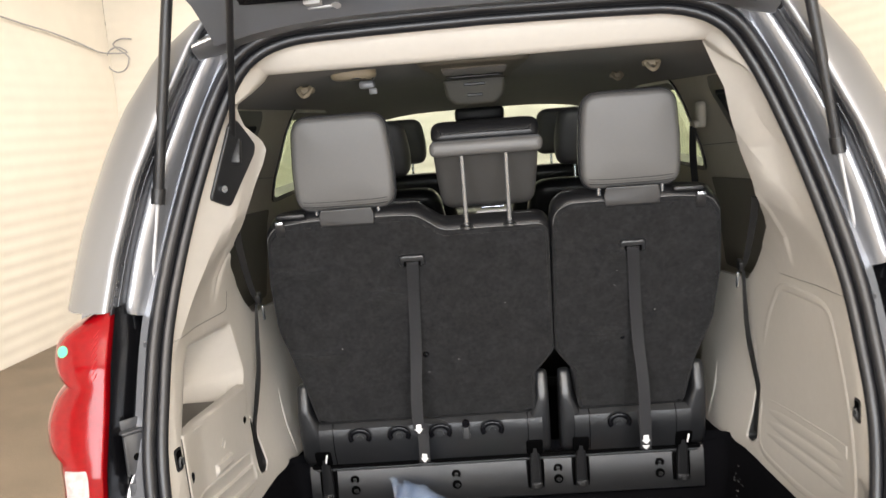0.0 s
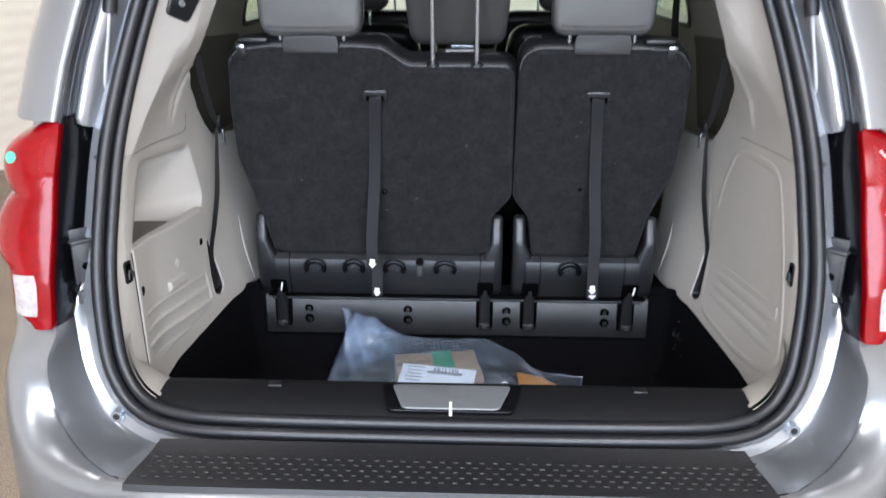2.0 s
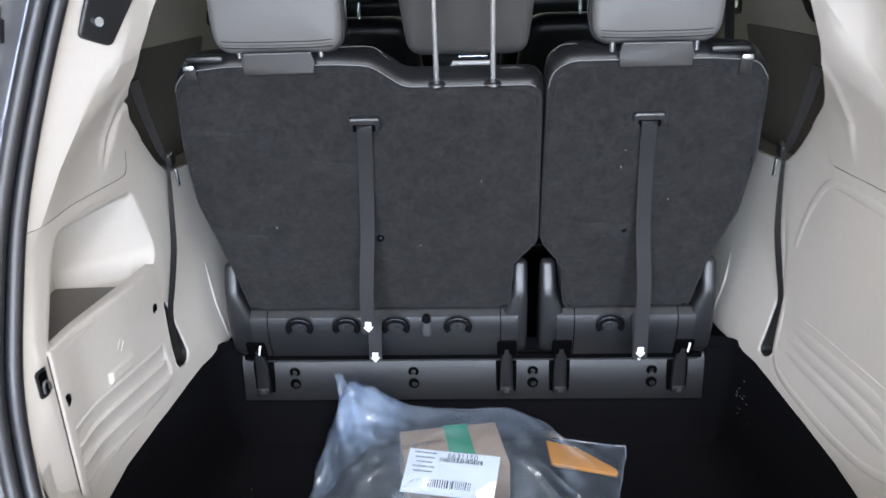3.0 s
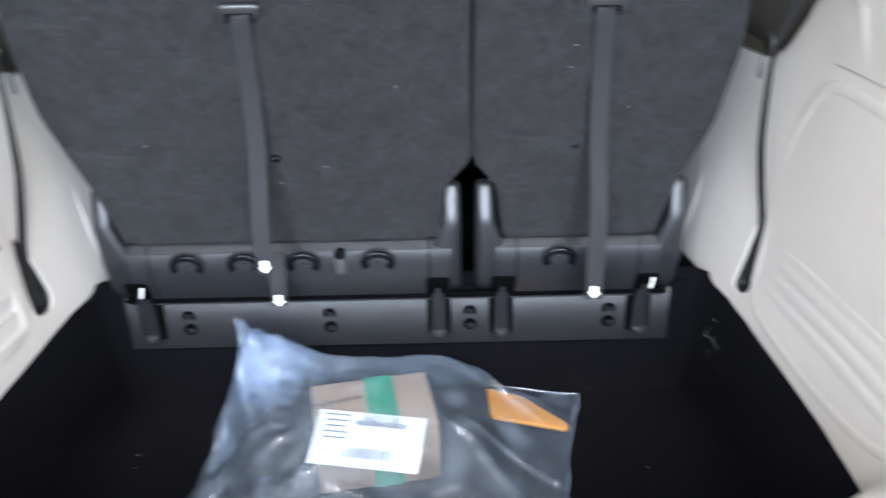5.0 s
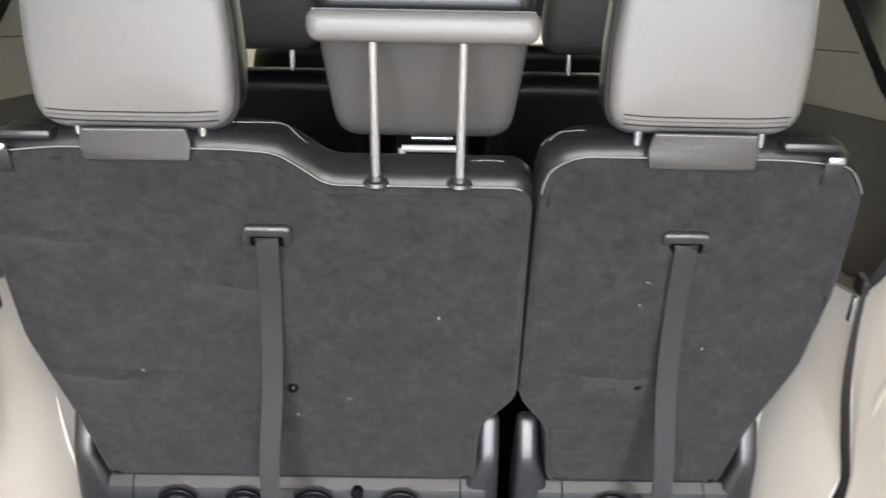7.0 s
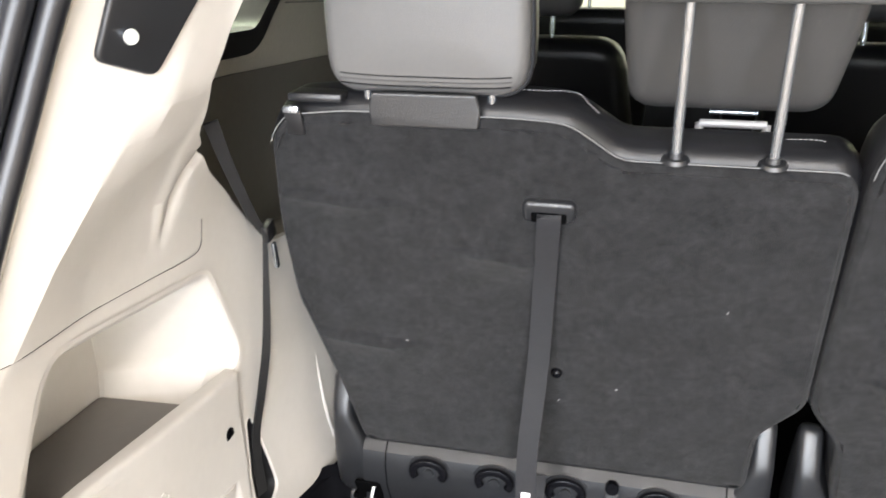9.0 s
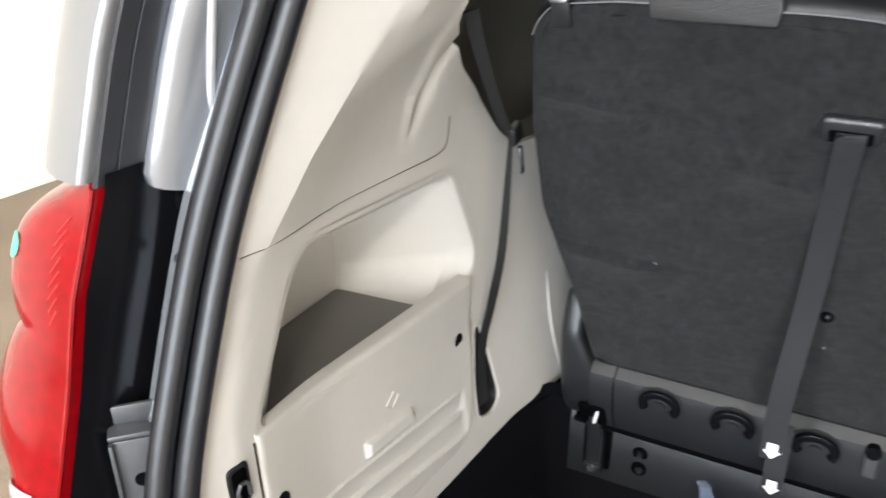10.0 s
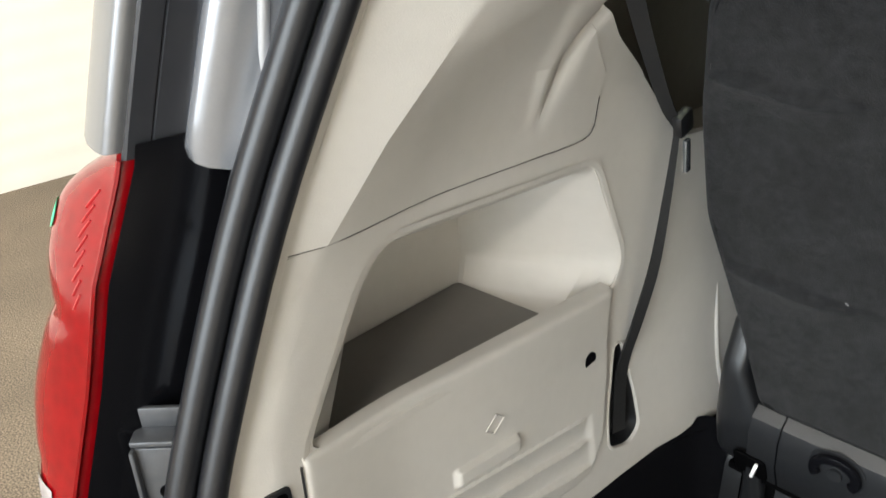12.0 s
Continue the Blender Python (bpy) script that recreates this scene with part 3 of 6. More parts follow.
# beige corner mouldings between sill and side trim
low = [i for i, p in enumerate(SEAL) if p.z < 0.80 and p.x > 0.60]
for s in (1, -1):
    bm = bmesh.new()
    a, n = around(-0.020, -0.030), len(low)
    rows = []
    for k in range(6):
        h = k / 5
        row = []
        for m, i in enumerate(low):
            f = m / (n - 1)
            p = a[i]
            q = Vector((0.628 + 0.088 * smooth(0, 0.8, f), 1.052 + 0.030 * math.sin(math.pi * min(1, f * 1.25) * 0.8), 0.664 + (p.z - 0.664) * f ** 1.5))
            c = p.lerp(q, h)
            c.z += 0.004 * math.sin(math.pi * h) * (1 - f)
            row.append(Vector((s * c.x, c.y, c.z)))
        rows.append(row)
    rows.append([Vector((p.x, p.y + 0.004, p.z - 0.006)) for p in rows[-1]])
    rows.append([Vector((p.x, p.y + 0.006, p.z - 0.10)) for p in rows[-2]])
    loft(bm, rows, False)
    part("corner_moulding", bm, BEIGE, van, "beige corner moulding beside the sill")

# front end, closed and plain
bm = bmesh.new()
rings = []
for y, zt, w in ((4.45, 1.10, 0.86), (4.9, 1.03, 0.86), (5.2, 0.95, 0.84), (5.38, 0.82, 0.80), (5.46, 0.62, 0.78), (5.44, 0.32, 0.76)):
    rings.append([(x, y - 0.25 * (abs(x) / w) ** 4, zt - 0.05 * (abs(x) / w) ** 3) for x in np.linspace(-w, w, 17)])
loft(bm, rings, False)
part("bonnet", bm, PAINT, van, "silver painted bonnet and nose")
bm = bmesh.new()
ws = [[(x, 3.92 + 0.70 * k - 0.16 * (x / 0.8) ** 2, 1.735 - 0.62 * k) for x in np.linspace(-0.60 - 0.16 * k, 0.60 + 0.16 * k, 17)] for k in np.linspace(0, 1, 8)]
loft(bm, ws, False)
screen = part("windscreen", bm, WSGLASS, van, "clear windscreen")
screen.visible_shadow = False
bm = bmesh.new()
box(bm, (0, 4.35, 0.88), (1.66, 0.55, 0.36), 0.09, 4)
part("dashboard", bm, CHARCOAL, van, "dark dashboard")
bm = bmesh.new()
box(bm, (0, 3.92, 1.60), (0.26, 0.05, 0.075), 0.022, 3)
rod(bm, (0, 3.93, 1.62), (0, 4.0, 1.70), 0.012)
part("rear_view_mirror", bm, BLACK, van, "black rear-view mirror")
bm = bmesh.new()
box(bm, (0, 3.23, 0.42), (1.68, 2.80, 0.08), 0.02)
part("cabin_floor", bm, CARPET, van, "black carpeted cabin floor")
bm = bmesh.new()
box(bm, (0, 3.1, 0.265), (1.36, 4.3, 0.07), 0.03)
part("underbody", bm, BLACK, van)
for s in (-1, 1):
    for wy in (1.66, 4.40):
        bm = bmesh.new()
        rings = [[(s * x, wy + r * math.cos(a), 0.34 + r * math.sin(a)) for a in np.linspace(0, 2 * math.pi, 33)[:-1]]
                 for x, r in ((0.77, 0.22), (0.775, 0.31), (0.79, 0.33), (0.88, 0.34), (0.915, 0.32), (0.92, 0.23))]
        loft(bm, rings, True, True)
        wheel = part("wheel", bm, TYRE, van, "road wheel with black tyre")
        bm = bmesh.new()
        rod(bm, (s * 0.86, wy, 0.34), (s * 0.925, wy, 0.34), 0.215, 0.20, 28)
        part("rim", bm, STEEL, wheel, "grey metal rim")


# ---- bumper ----
def bumper_plan(x):
    return 1.80 - 1.112 * (1 - min(1, abs(x) / 0.965) ** 8) ** 0.125


# half of the bumper's upper edge, and of its shoulder, from the middle out to the side
LIP = [(0, 0.716, 0.628), (0.30, 0.717, 0.628), (0.52, 0.722, 0.626), (0.633, 0.738, 0.624), (0.70, 0.785, 0.622), (0.76, 0.838, 0.632), (0.80, 0.868, 0.665),
       (0.822, 0.886, 0.72), (0.826, 0.896, 0.79), (0.810, 0.922, 0.856), (0.87, 0.950, 0.857), (0.925, 1.0, 0.858), (0.95, 1.12, 0.858)]
SHOULDER = [(0, 0.688, 0.594), (0.30, 0.690, 0.594), (0.52, 0.700, 0.594), (0.64, 0.712, 0.594), (0.73, 0.735, 0.598), (0.81, 0.775, 0.615), (0.87, 0.825, 0.655),
            (0.91, 0.875, 0.70), (0.935, 0.925, 0.745), (0.950, 0.985, 0.775), (0.957, 1.04, 0.785), (0.962, 1.10, 0.79), (0.968, 1.20, 0.79)]
LIP_LINE, SHOULDER_LINE = [Vector(p) for p in curve_points(LIP, 73)], [Vector(p) for p in curve_points(SHOULDER, 73)]


def bumper_ring(i, s):
    """One section of the bumper, from its upper edge over the shoulder to the underside."""
    e, h = LIP_LINE[i], SHOULDER_LINE[i]
    out = Vector((0.35 + h.x, -0.6, 0)).normalized() if h.x > 0.6 else Vector((0, -1, 0))
    ring = [e + Vector((0, 0.006, -0.012)), e, e.lerp(h, 0.10) + Vector((0, 0, 0.004)), e.lerp(h, 0.35) + out * 0.012 + Vector((0, 0, 0.016 if h.x > 0.7 else 0.006)),
            e.lerp(h, 0.72) + out * 0.014 + Vector((0, 0, 0.012 if h.x > 0.7 else 0.004)), h, h + out * 0.008 - Vector((0, 0, 0.045)), Vector((h.x * 1.004, h.y - 0.014, 0.50)),
            Vector((h.x, h.y, 0.40)), Vector((h.x * 0.985, h.y + 0.05, 0.31)), Vector((h.x * 0.97, h.y + 0.12, 0.29))]
    return [Vector((s * p.x, p.y, p.z)) for p in ring]


bm = bmesh.new()
loft(bm, [bumper_ring(i, -1) for i in range(72, 0, -1)] + [bumper_ring(i, 1) for i in range(73)], False)
bumper = part("bumper", bm, PAINT, van, "silver painted rear bumper", 80)

# hollow painted corner between the seal and the bumper's edge
bm = bmesh.new()
ring = around(0.066, -0.004)
half_run = [i for i in range(len(SEAL)) if SEAL[i].z < 0.90 and SEAL[i].x >= -1e-6]
half_run.sort(key=lambda i: (SEAL[i].z > 0.70, SEAL[i].z if SEAL[i].z > 0.70 else SEAL[i].x))
corner = [i for i in half_run if SEAL[i].x > 0.56]
cols = []
for i in half_run:
    p, q = SEAL[i], ring[i]
    if p.x <= 0.56:
        t = Vector((p.x, 0.717, 0.628))
        dip = 0.0
    else:
        f = corner.index(i) / (len(corner) - 1)
        u = 2.55 + (9.0 - 2.55) * f ** 0.8
        t = LIP_LINE[min(72, int(round(u * 6)))].copy()
        dip = 0.060 * smooth(0.0, 0.25, f)
    cols.append([q + (t - q) * h + Vector((0, dip * math.sin(math.pi * h ** 0.8), -0.5 * dip * math.sin(math.pi * h ** 0.8) * smooth(0.80, 0.68, p.z))) for h in np.linspace(0, 1, 12)])
mirrored = [[Vector((-p.x, p.y, p.z)) for p in c] for c in cols[:0:-1]]
loft(bm, [list(r) for r in zip(*(mirrored + cols))], False)
part("bumper_hollow", bm, PAINT, bumper, "painted hollow above the bumper", 50)

# black step pad with raised dashes
bm = bmesh.new()
rings = []
for x in np.linspace(-0.612, 0.612, 33):
    y0, y1 = bumper_plan(x) + 0.012, 0.838
    rings.append([(x * 1.005, y0, 0.622), (x * 1.004, y0 + 0.004, 0.634), (x * 0.998, y0 + 0.03, 0.637), (x * 0.975, 0.80, 0.641), (x * 0.955, y1, 0.654), (x * 0.95, y1 + 0.004, 0.640)])
loft(bm, rings, False)
pad = part("step_pad", bm, BLACK, van, "black plastic step pad on the bumper")
bm = bmesh.new()
for r in range(6):
    y = 0.728 + 0.0165 * r
    for i in range(46):
        x = -0.58 + 0.0258 * i + (0.0129 if r % 2 else 0)
        if y > bumper_plan(x) + 0.035:
            box(bm, (x, y, 0.6385 + 0.04 * max(0, y - 0.74) + 0.001), (0.011, 0.0055, 0.0042), 0.0014, 1)
tagged(part("tread_dash", bm, BLACK, pad, "raised tread dashes"), kind="stuff")

# ---- tail lamps ----
def lamp_point(z, a, grow=0.0):
    """A point on a tail lamp's skin; a runs from 0 at its inner edge to a quarter turn at the side of the van."""
    f = (z - 0.856) / 0.406
    wave = abs(math.sin(math.pi * (f - 0.30) / 0.35)) if f > 0.30 else 1.0 - smooth(0.30, 0.16, f)
    wave = 0.15 + 0.85 * wave ** 0.6 if f > 0.30 else 0.15 * smooth(0.16, 0.30, f)
    xi = inner_x(z) - 0.002
    xo = outer_x(z) - 0.045 + 0.045 * wave - 0.050 * smooth(0.80, 1.0, f) ** 2 - 0.050 * smooth(0.11, 0.0, f) ** 1.5
    lift = 0.007 + 0.004 * wave
    return (xi + (xo - xi + grow) * math.sin(a), edge_y(z) - lift * math.sin(2 * a) + 0.16 * (1 - math.cos(a)) ** 1.6 + 0.035 * smooth(0.82, 1.0, f) ** 2 * math.sin(a) - grow, z)


for s in (-1, 1):
    bm = bmesh.new()
    rings = []
    for z in np.linspace(0.856, 1.262, 44):
        xi = inner_x(z) - 0.006
        ring = [(s * xi, edge_y(z) + 0.10, z), (s * xi, edge_y(z) + 0.010, z)]
        ring += [(s * p[0], p[1], p[2]) for p in (lamp_point(z, math.pi / 2 * k / 14) for k in range(15))]
        rings.append(ring)
    loft(bm, rings, False)
    bm.faces.new([bm.verts.new(p) for p in rings[-1]])
    bm.faces.new([bm.verts.new(p) for p in rings[0]])
    lamp = part("tail_lamp", bm, RED, van, "red tail lamp with two round bulges")
    bm = bmesh.new()
    rows = []
    for z in np.linspace(0.884, 0.968, 9):
        e = 0.12 * max(0, abs(z - 0.926) / 0.042 - 0.7)
        rows.append([(s * p[0], p[1], p[2]) for p in (lamp_point(z, 0.20 + e + (0.50 - 2 * e) * k / 8, 0.002) for k in range(9))])
    loft(bm, rows, False)
    part("reverse_lens", bm, CLEARLENS, lamp, "clear reversing lamp lens")
    for i in range(8):
        bm = bmesh.new()
        z = 1.150 + 0.0115 * i
        sweep(bm, [(s * p[0], p[1], p[2]) for p in (lamp_point(z - 0.005 * k, 0.10 + 0.006 * i + 0.022 * k, 0.0002) for k in range(4))], circle(0.0011, 5), up=(0, 1, 0))
        part("lens_rib", bm, RIB, lamp)
    bm = bmesh.new()
    sweep(bm, [(s * (p[0] - 0.002), p[1] + 0.001, p[2]) for p in (lamp_point(z, 0.0) for z in np.linspace(0.862, 1.256, 30))], circle(0.0026, 6), up=(0, 1, 0))
    part("lens_rim", bm, RED, lamp, "raised red rim of the lens")
    # black filler panel beside the lamp
    bm = bmesh.new()
    rows = []
    for z in np.linspace(0.858, 1.268, 24):
        xi, y = inner_x(z) - 0.010, edge_y(z)
        rows.append([(s * (xi - 0.001), y + 0.010, z), (s * (xi - 0.004), y + 0.022, z), (s * (xi - 0.008), y + 0.04, z), (s * (xi - 0.016), y + 0.085, z), (s * (xi - 0.022), y + 0.15, z)])
    loft(bm, rows, False)
    bm.faces.new([bm.verts.new(p) for p in rows[-1]])
    part("lamp_filler", bm, GLOSSBLACK, van, "gloss black filler panel beside the tail lamp")
    # bump stop bracket, set at an angle between jamb and lamp
    bm = bmesh.new()
    turn = Matrix.Rotation(-s * radians(45), 4, "Z")
    face = Vector((-s * math.sin(radians(45)), -math.cos(radians(45)), 0))
    mid = Vector((s * 0.7675, 0.998, 0.972))
    box(bm, mid, (0.047, 0.005, 0.084), 0.0015, 2, turn)
    for k in (-1, 1):
        edge = turn @ Vector((k * 0.0225, 0, 0))
        box(bm, mid + edge + face * 0.004, (0.004, 0.010, 0.084), 0.0012, 2, turn)
    box(bm, mid + Vector((0, 0, 0.046)) - face * 0.010, (0.050, 0.026, 0.006), 0.002, 2, turn)
    box(bm, mid + Vector((0, 0, 0.058)) - face * 0.020, (0.040, 0.005, 0.022), 0.0015, 2, turn)
    bracket = part("bump_stop_bracket", bm, BRACKET, van, "grey metal bump stop bracket")
    # dark disc in place of the shade inside the bolt hole
    bm = bmesh.new()
    rod(bm, mid + face * 0.001 - Vector((0, 0, 0.007)), mid + face * 0.0034 - Vector((0, 0, 0.007)), 0.008, 0.008, 18)
    part("bolt_hole", bm, VOID, bracket)
    bm = bmesh.new()
    box(bm, (s * 0.776, 0.992, 0.885), (0.026, 0.008, 0.05), 0.003)
    rod(bm, (s * 0.776, 0.986, 0.885), (s * 0.776, 0.994, 0.885), 0.008)
    part("body_clip", bm, BRACKET, van)
    bm = bmesh.new()
    rod(bm, (s * 0.752, 1.088, 1.178), (s * 0.749, 1.074, 1.178), 0.007, 0.006, 14)
    part("body_plug", bm, RUBBER, van)
    bm = bmesh.new()
    box(bm, (s * 0.727, 1.121, 1.270), (0.010, 0.014, 0.026), 0.002)
    part("seal_clip", bm, BLACK, van, "small black clip beside the seal")
    bm = bmesh.new()
    rod(bm, (s * 0.700, 0.900, 0.664), (s * 0.700, 0.925, 0.664), 0.013, 0.013, 18)
    cap = part("rubber_stop", bm, CHROME, van, "round grey rubber stop")
    bm = bmesh.new()
    rod(bm, (s * 0.700, 0.8985, 0.664), (s * 0.700, 0.904, 0.664), 0.007, 0.007, 14)
    part("stop_core", bm, BLACK, cap)

# sticker and crayon cross on the lamps
bm = bmesh.new()
for k in range(2):
    rows = [[(-p[0], p[1], p[2]) for p in (lamp_point(1.192 + r * math.cos(t), 0.70 + r * math.sin(t) / 0.085, 0.0006 + 0.0006 * k) for t in np.linspace(0, 2 * math.pi, 21))] for r in (0.0005, 0.006, 0.011)]
    loft(bm, rows, False)
part("dot_sticker", bm, GREEN, van, "round green sticker on the lamp")
for a, b in (((1.222, 0.22), (1.095, 0.80)), ((1.205, 0.78), (1.105, 0.26))):
    bm = bmesh.new()
    sweep(bm, [lamp_point(a[0] + (b[0] - a[0]) * f, a[1] + (b[1] - a[1]) * f, 0.001) for f in np.linspace(0, 1, 14)], circle(0.0014, 6), up=(0, 1, 0))
    part("crayon_stroke", bm, WHITE, van, "white crayon stroke on the lamp")


# ---- liftgate ----
PIVOT, OPEN = Vector((0, 1.16, 1.832)), radians(30)


def gate_at(x, r, d):
    """A point r metres from the hinge along the raised gate, d metres below its outer skin."""
    return PIVOT + Vector((x, -r * math.cos(OPEN) + d * math.sin(OPEN) * -1, r * math.sin(OPEN) - d * math.cos(OPEN)))


bm = bmesh.new()
rings = []
for r in np.linspace(0.045, 1.16, 18):
    w = 0.578 + 0.20 * smooth(0.12, 0.8, r)
    bend = 0.12 * smooth(0.55, 1.16, r)
    rings.append([gate_at(x, r, -0.05 + bend + 0.05 * (abs(x) / w) ** 4) for x in np.linspace(-w, w, 17)])
under = [[p - Vector((0, 0, 0.075)) + Vector((-p.x * 0.06, 0, 0)) for p in ring] for ring in rings]
loft(bm, rings, False)
loft(bm, under, False)
for a, b in ((rings[0], under[0]), (rings[-1], under[-1])):
    loft(bm, [a, b], False)
for k in (0, -1):
    loft(bm, [[r[k] for r in rings], [r[k] for r in under]], False)
gate = part("liftgate", bm, JAMB, van, "raised silver liftgate seen from below")
bm = bmesh.new()
plate(bm, rect(-0.50, 0.10, 0.50, 0.52, 0.05), [], 0.006, lambda u, v, d: gate_at(u, v, 0.036 + d))
part("gate_glass", bm, GLOSSBLACK, gate, "dark tailgate window")
bm = bmesh.new()
plate(bm, rect(-0.60, 0.60, 0.60, 1.10, 0.05), [], 0.02, lambda u, v, d: gate_at(u, v, 0.036 + 0.10 * smooth(0.55, 1.16, v) + d))
part("gate_trim", bm, BEIGE, gate, "beige inner trim of the liftgate")
for x in (-0.33, 0.33):
    bm = bmesh.new()
    box(bm, (x, 1.13, 1.842), (0.07, 0.05, 0.014), 0.004)
    box(bm, (x, 1.10, 1.852), (0.035, 0.05, 0.024), 0.004)
    rod(bm, (x - 0.045, 1.115, 1.846), (x + 0.045, 1.115, 1.846), 0.008)
    for k in (-1, 1):
        rod(bm, (x + k * 0.042, 1.11, 1.838), (x + k * 0.042, 1.12, 1.858), 0.011)
    part("gate_hinge", bm, STEEL, van, "grey steel liftgate hinge")
for s in (-1, 1):
    bm = bmesh.new()
    rod(bm, (s * 0.752, 1.133, 1.25), (s * 0.708, 1.135, 1.476), 0.0045)
    rod(bm, (s * 0.755, 1.133, 1.238), (s * 0.748, 1.133, 1.268), 0.008)
    strut = part("gas_strut", bm, STEEL, van, "black gas strut with a thin steel rod")
    bm = bmesh.new()
    rod(bm, (s * 0.708, 1.135, 1.474), (s * 0.614, 1.10, 1.93), 0.0118)
    rod(bm, (s * 0.709, 1.135, 1.468), (s * 0.703, 1.135, 1.50), 0.015)
    part("strut_tube", bm, BLACK, strut)
# power arm at the left pillar
bm = bmesh.new()
rod(bm, (-0.585, 1.315, 1.585), (-0.425, 0.87, 1.95), 0.0072)
rod(bm, (-0.598, 1.322, 1.548), (-0.582, 1.31, 1.60), 0.010)
part("lift_arm", bm, BLACK, van, "thin black liftgate arm")


# ---- cargo space ----
# sill plate
bm = bmesh.new()
rings = []
for x in np.linspace(-0.622, 0.622, 41):
    dip = 0.004 * smooth(0.15, 0.13, abs(x))
    rings.append([(x, 0.895, 0.665), (x, 0.893, 0.682), (x, 0.902, 0.690), (x, 0.95, 0.698 - dip), (x, 0.99, 0.702), (x, 1.012, 0.699), (x, 1.030, 0.690), (x, 1.058, 0.665), (x, 1.064, 0.655), (x, 1.066, 0.60)])
loft(bm, rings, False)
sill = part("sill_plate", bm, SILL, van, "dark grey plastic sill plate")
bm = bmesh.new()
puff(bm, round_poly([(-0.100, 0.897), (0.100, 0.897), (0.128, 0.985), (-0.128, 0.985)], 0.012), 0.0, 0.012, 0.004,
     lambda u, v, d: (u, v, 0.690 + 0.09 * (v - 0.89) + d))
part("latch_cover", bm, DARKSTEEL, sill, "grey latch cover plate")
bm = bmesh.new()
puff(bm, round_poly([(-0.128, 0.893), (0.128, 0.893), (0.152, 0.990), (-0.152, 0.990)], 0.012), 0.0, 0.009, 0.003,
     lambda u, v, d: (u, v, 0.690 + 0.09 * (v - 0.89) + d))
part("latch_frame", bm, GLOSSBLACK, sill, "black frame round the latch cover")
bm = bmesh.new()
rod(bm, (0, 0.888, 0.690), (0, 0.906, 0.712), 0.0032)
part("striker_pin", bm, WHITE, sill, "bright steel striker")
for x in (-0.38, 0.40):
    bm = bmesh.new()
    box(bm, (x, 0.985, 0.704), (0.030, 0.022, 0.006), 0.002)
    part("sill_clip", bm, BLACK, sill)

# carpeted well
WELL = 0.335
bm = bmesh.new()
rim = round_poly([(-0.708, 1.062), (0.708, 1.062), (0.706, 1.28), (0.693, 1.45), (0.676, 1.60), (0.650, 1.805), (-0.650, 1.805), (-0.676, 1.60), (-0.693, 1.45), (-0.706, 1.28)], 0.05)
low = offset2(rim, -0.035)
loft(bm, [[(u, v, 0.615) for u, v in offset2(rim, 0.02)], [(u, v, 0.595) for u, v in rim], [(u, v, WELL + 0.05) for u, v in offset2(rim, -0.02)],
          [(u, v, WELL + 0.012) for u, v in low], [(u, v, WELL) for u, v in offset2(rim, -0.046)]], True)
bm.faces.new([bm.verts.new((u, v, WELL)) for u, v in offset2(rim, -0.046)])
part("cargo_well", bm, CARPET, van, "deep black carpeted cargo well", 80)
bm = bmesh.new()
for s in (-1, 1):
    vs = [bm.verts.new(p) for p in ((s * 0.64, 1.80, 0.600), (s * 0.70, 1.62, 0.600), (s * 0.70, 2.30, 0.595), (s * 0.0, 2.30, 0.55), (s * 0.0, 1.80, 0.50))]
    bm.faces.new(vs)
part("load_floor", bm, CARPET, van, "black carpeted load floor")
bm = bmesh.new()
rng = random.Random(4)
for i in range(34):
    x, y = rng.uniform(-0.6, 0.6), rng.uniform(1.2, 1.73)
    if -0.42 < x < 0.40 and y < 1.75:
        continue
    a = rng.uniform(0, 3.1)
    L = rng.uniform(0.001, 0.0045)
    box(bm, (x, y, WELL + 0.0025), (L, 0.0008, 0.0008), turn=Matrix.Rotation(a, 4, "Z"))
# a few on the sloping side of the well
for i in range(16):
    y, z = rng.gauss(1.69, 0.035), rng.gauss(0.50, 0.025)
    x = 0.676 - (y - 1.60) * 0.127 - 0.02 * (0.595 - z) / 0.21 - 0.0015
    L = rng.uniform(0.0015, 0.005)
    box(bm, (x, y, z), (0.001, L, 0.001), turn=Matrix.Rotation(0.126, 4, "Z") @ Matrix.Rotation(rng.uniform(-1, 1), 4, "X"))
tagged(part("lint", bm, THREAD, van, "pale specks of lint on the carpet"), kind="stuff")


# ---- side trims ----
def strap(bm, pts, width, across, th=0.0016):
    rings = []
    pts = [Vector(p) for p in pts]
    for i, p in enumerate(pts):
        t = (pts[min(i + 1, len(pts) - 1)] - pts[max(i - 1, 0)]).normalized()
        w = width if isinstance(width, float) else width[0] + (width[1] - width[0]) * i / (len(pts) - 1)
        a = Vector(across[0]).lerp(Vector(across[1]), min(1.0, 1.4 * i / (len(pts) - 1))) if isinstance(across[0], tuple) else Vector(across)
        a = (a - t * a.dot(t)).normalized()
        n = t.cross(a).normalized()
        rings.append([p + a * w / 2 + n * th, p - a * w / 2 + n * th, p - a * w / 2 - n * th, p + a * w / 2 - n * th])
    loft(bm, rings, True, True)


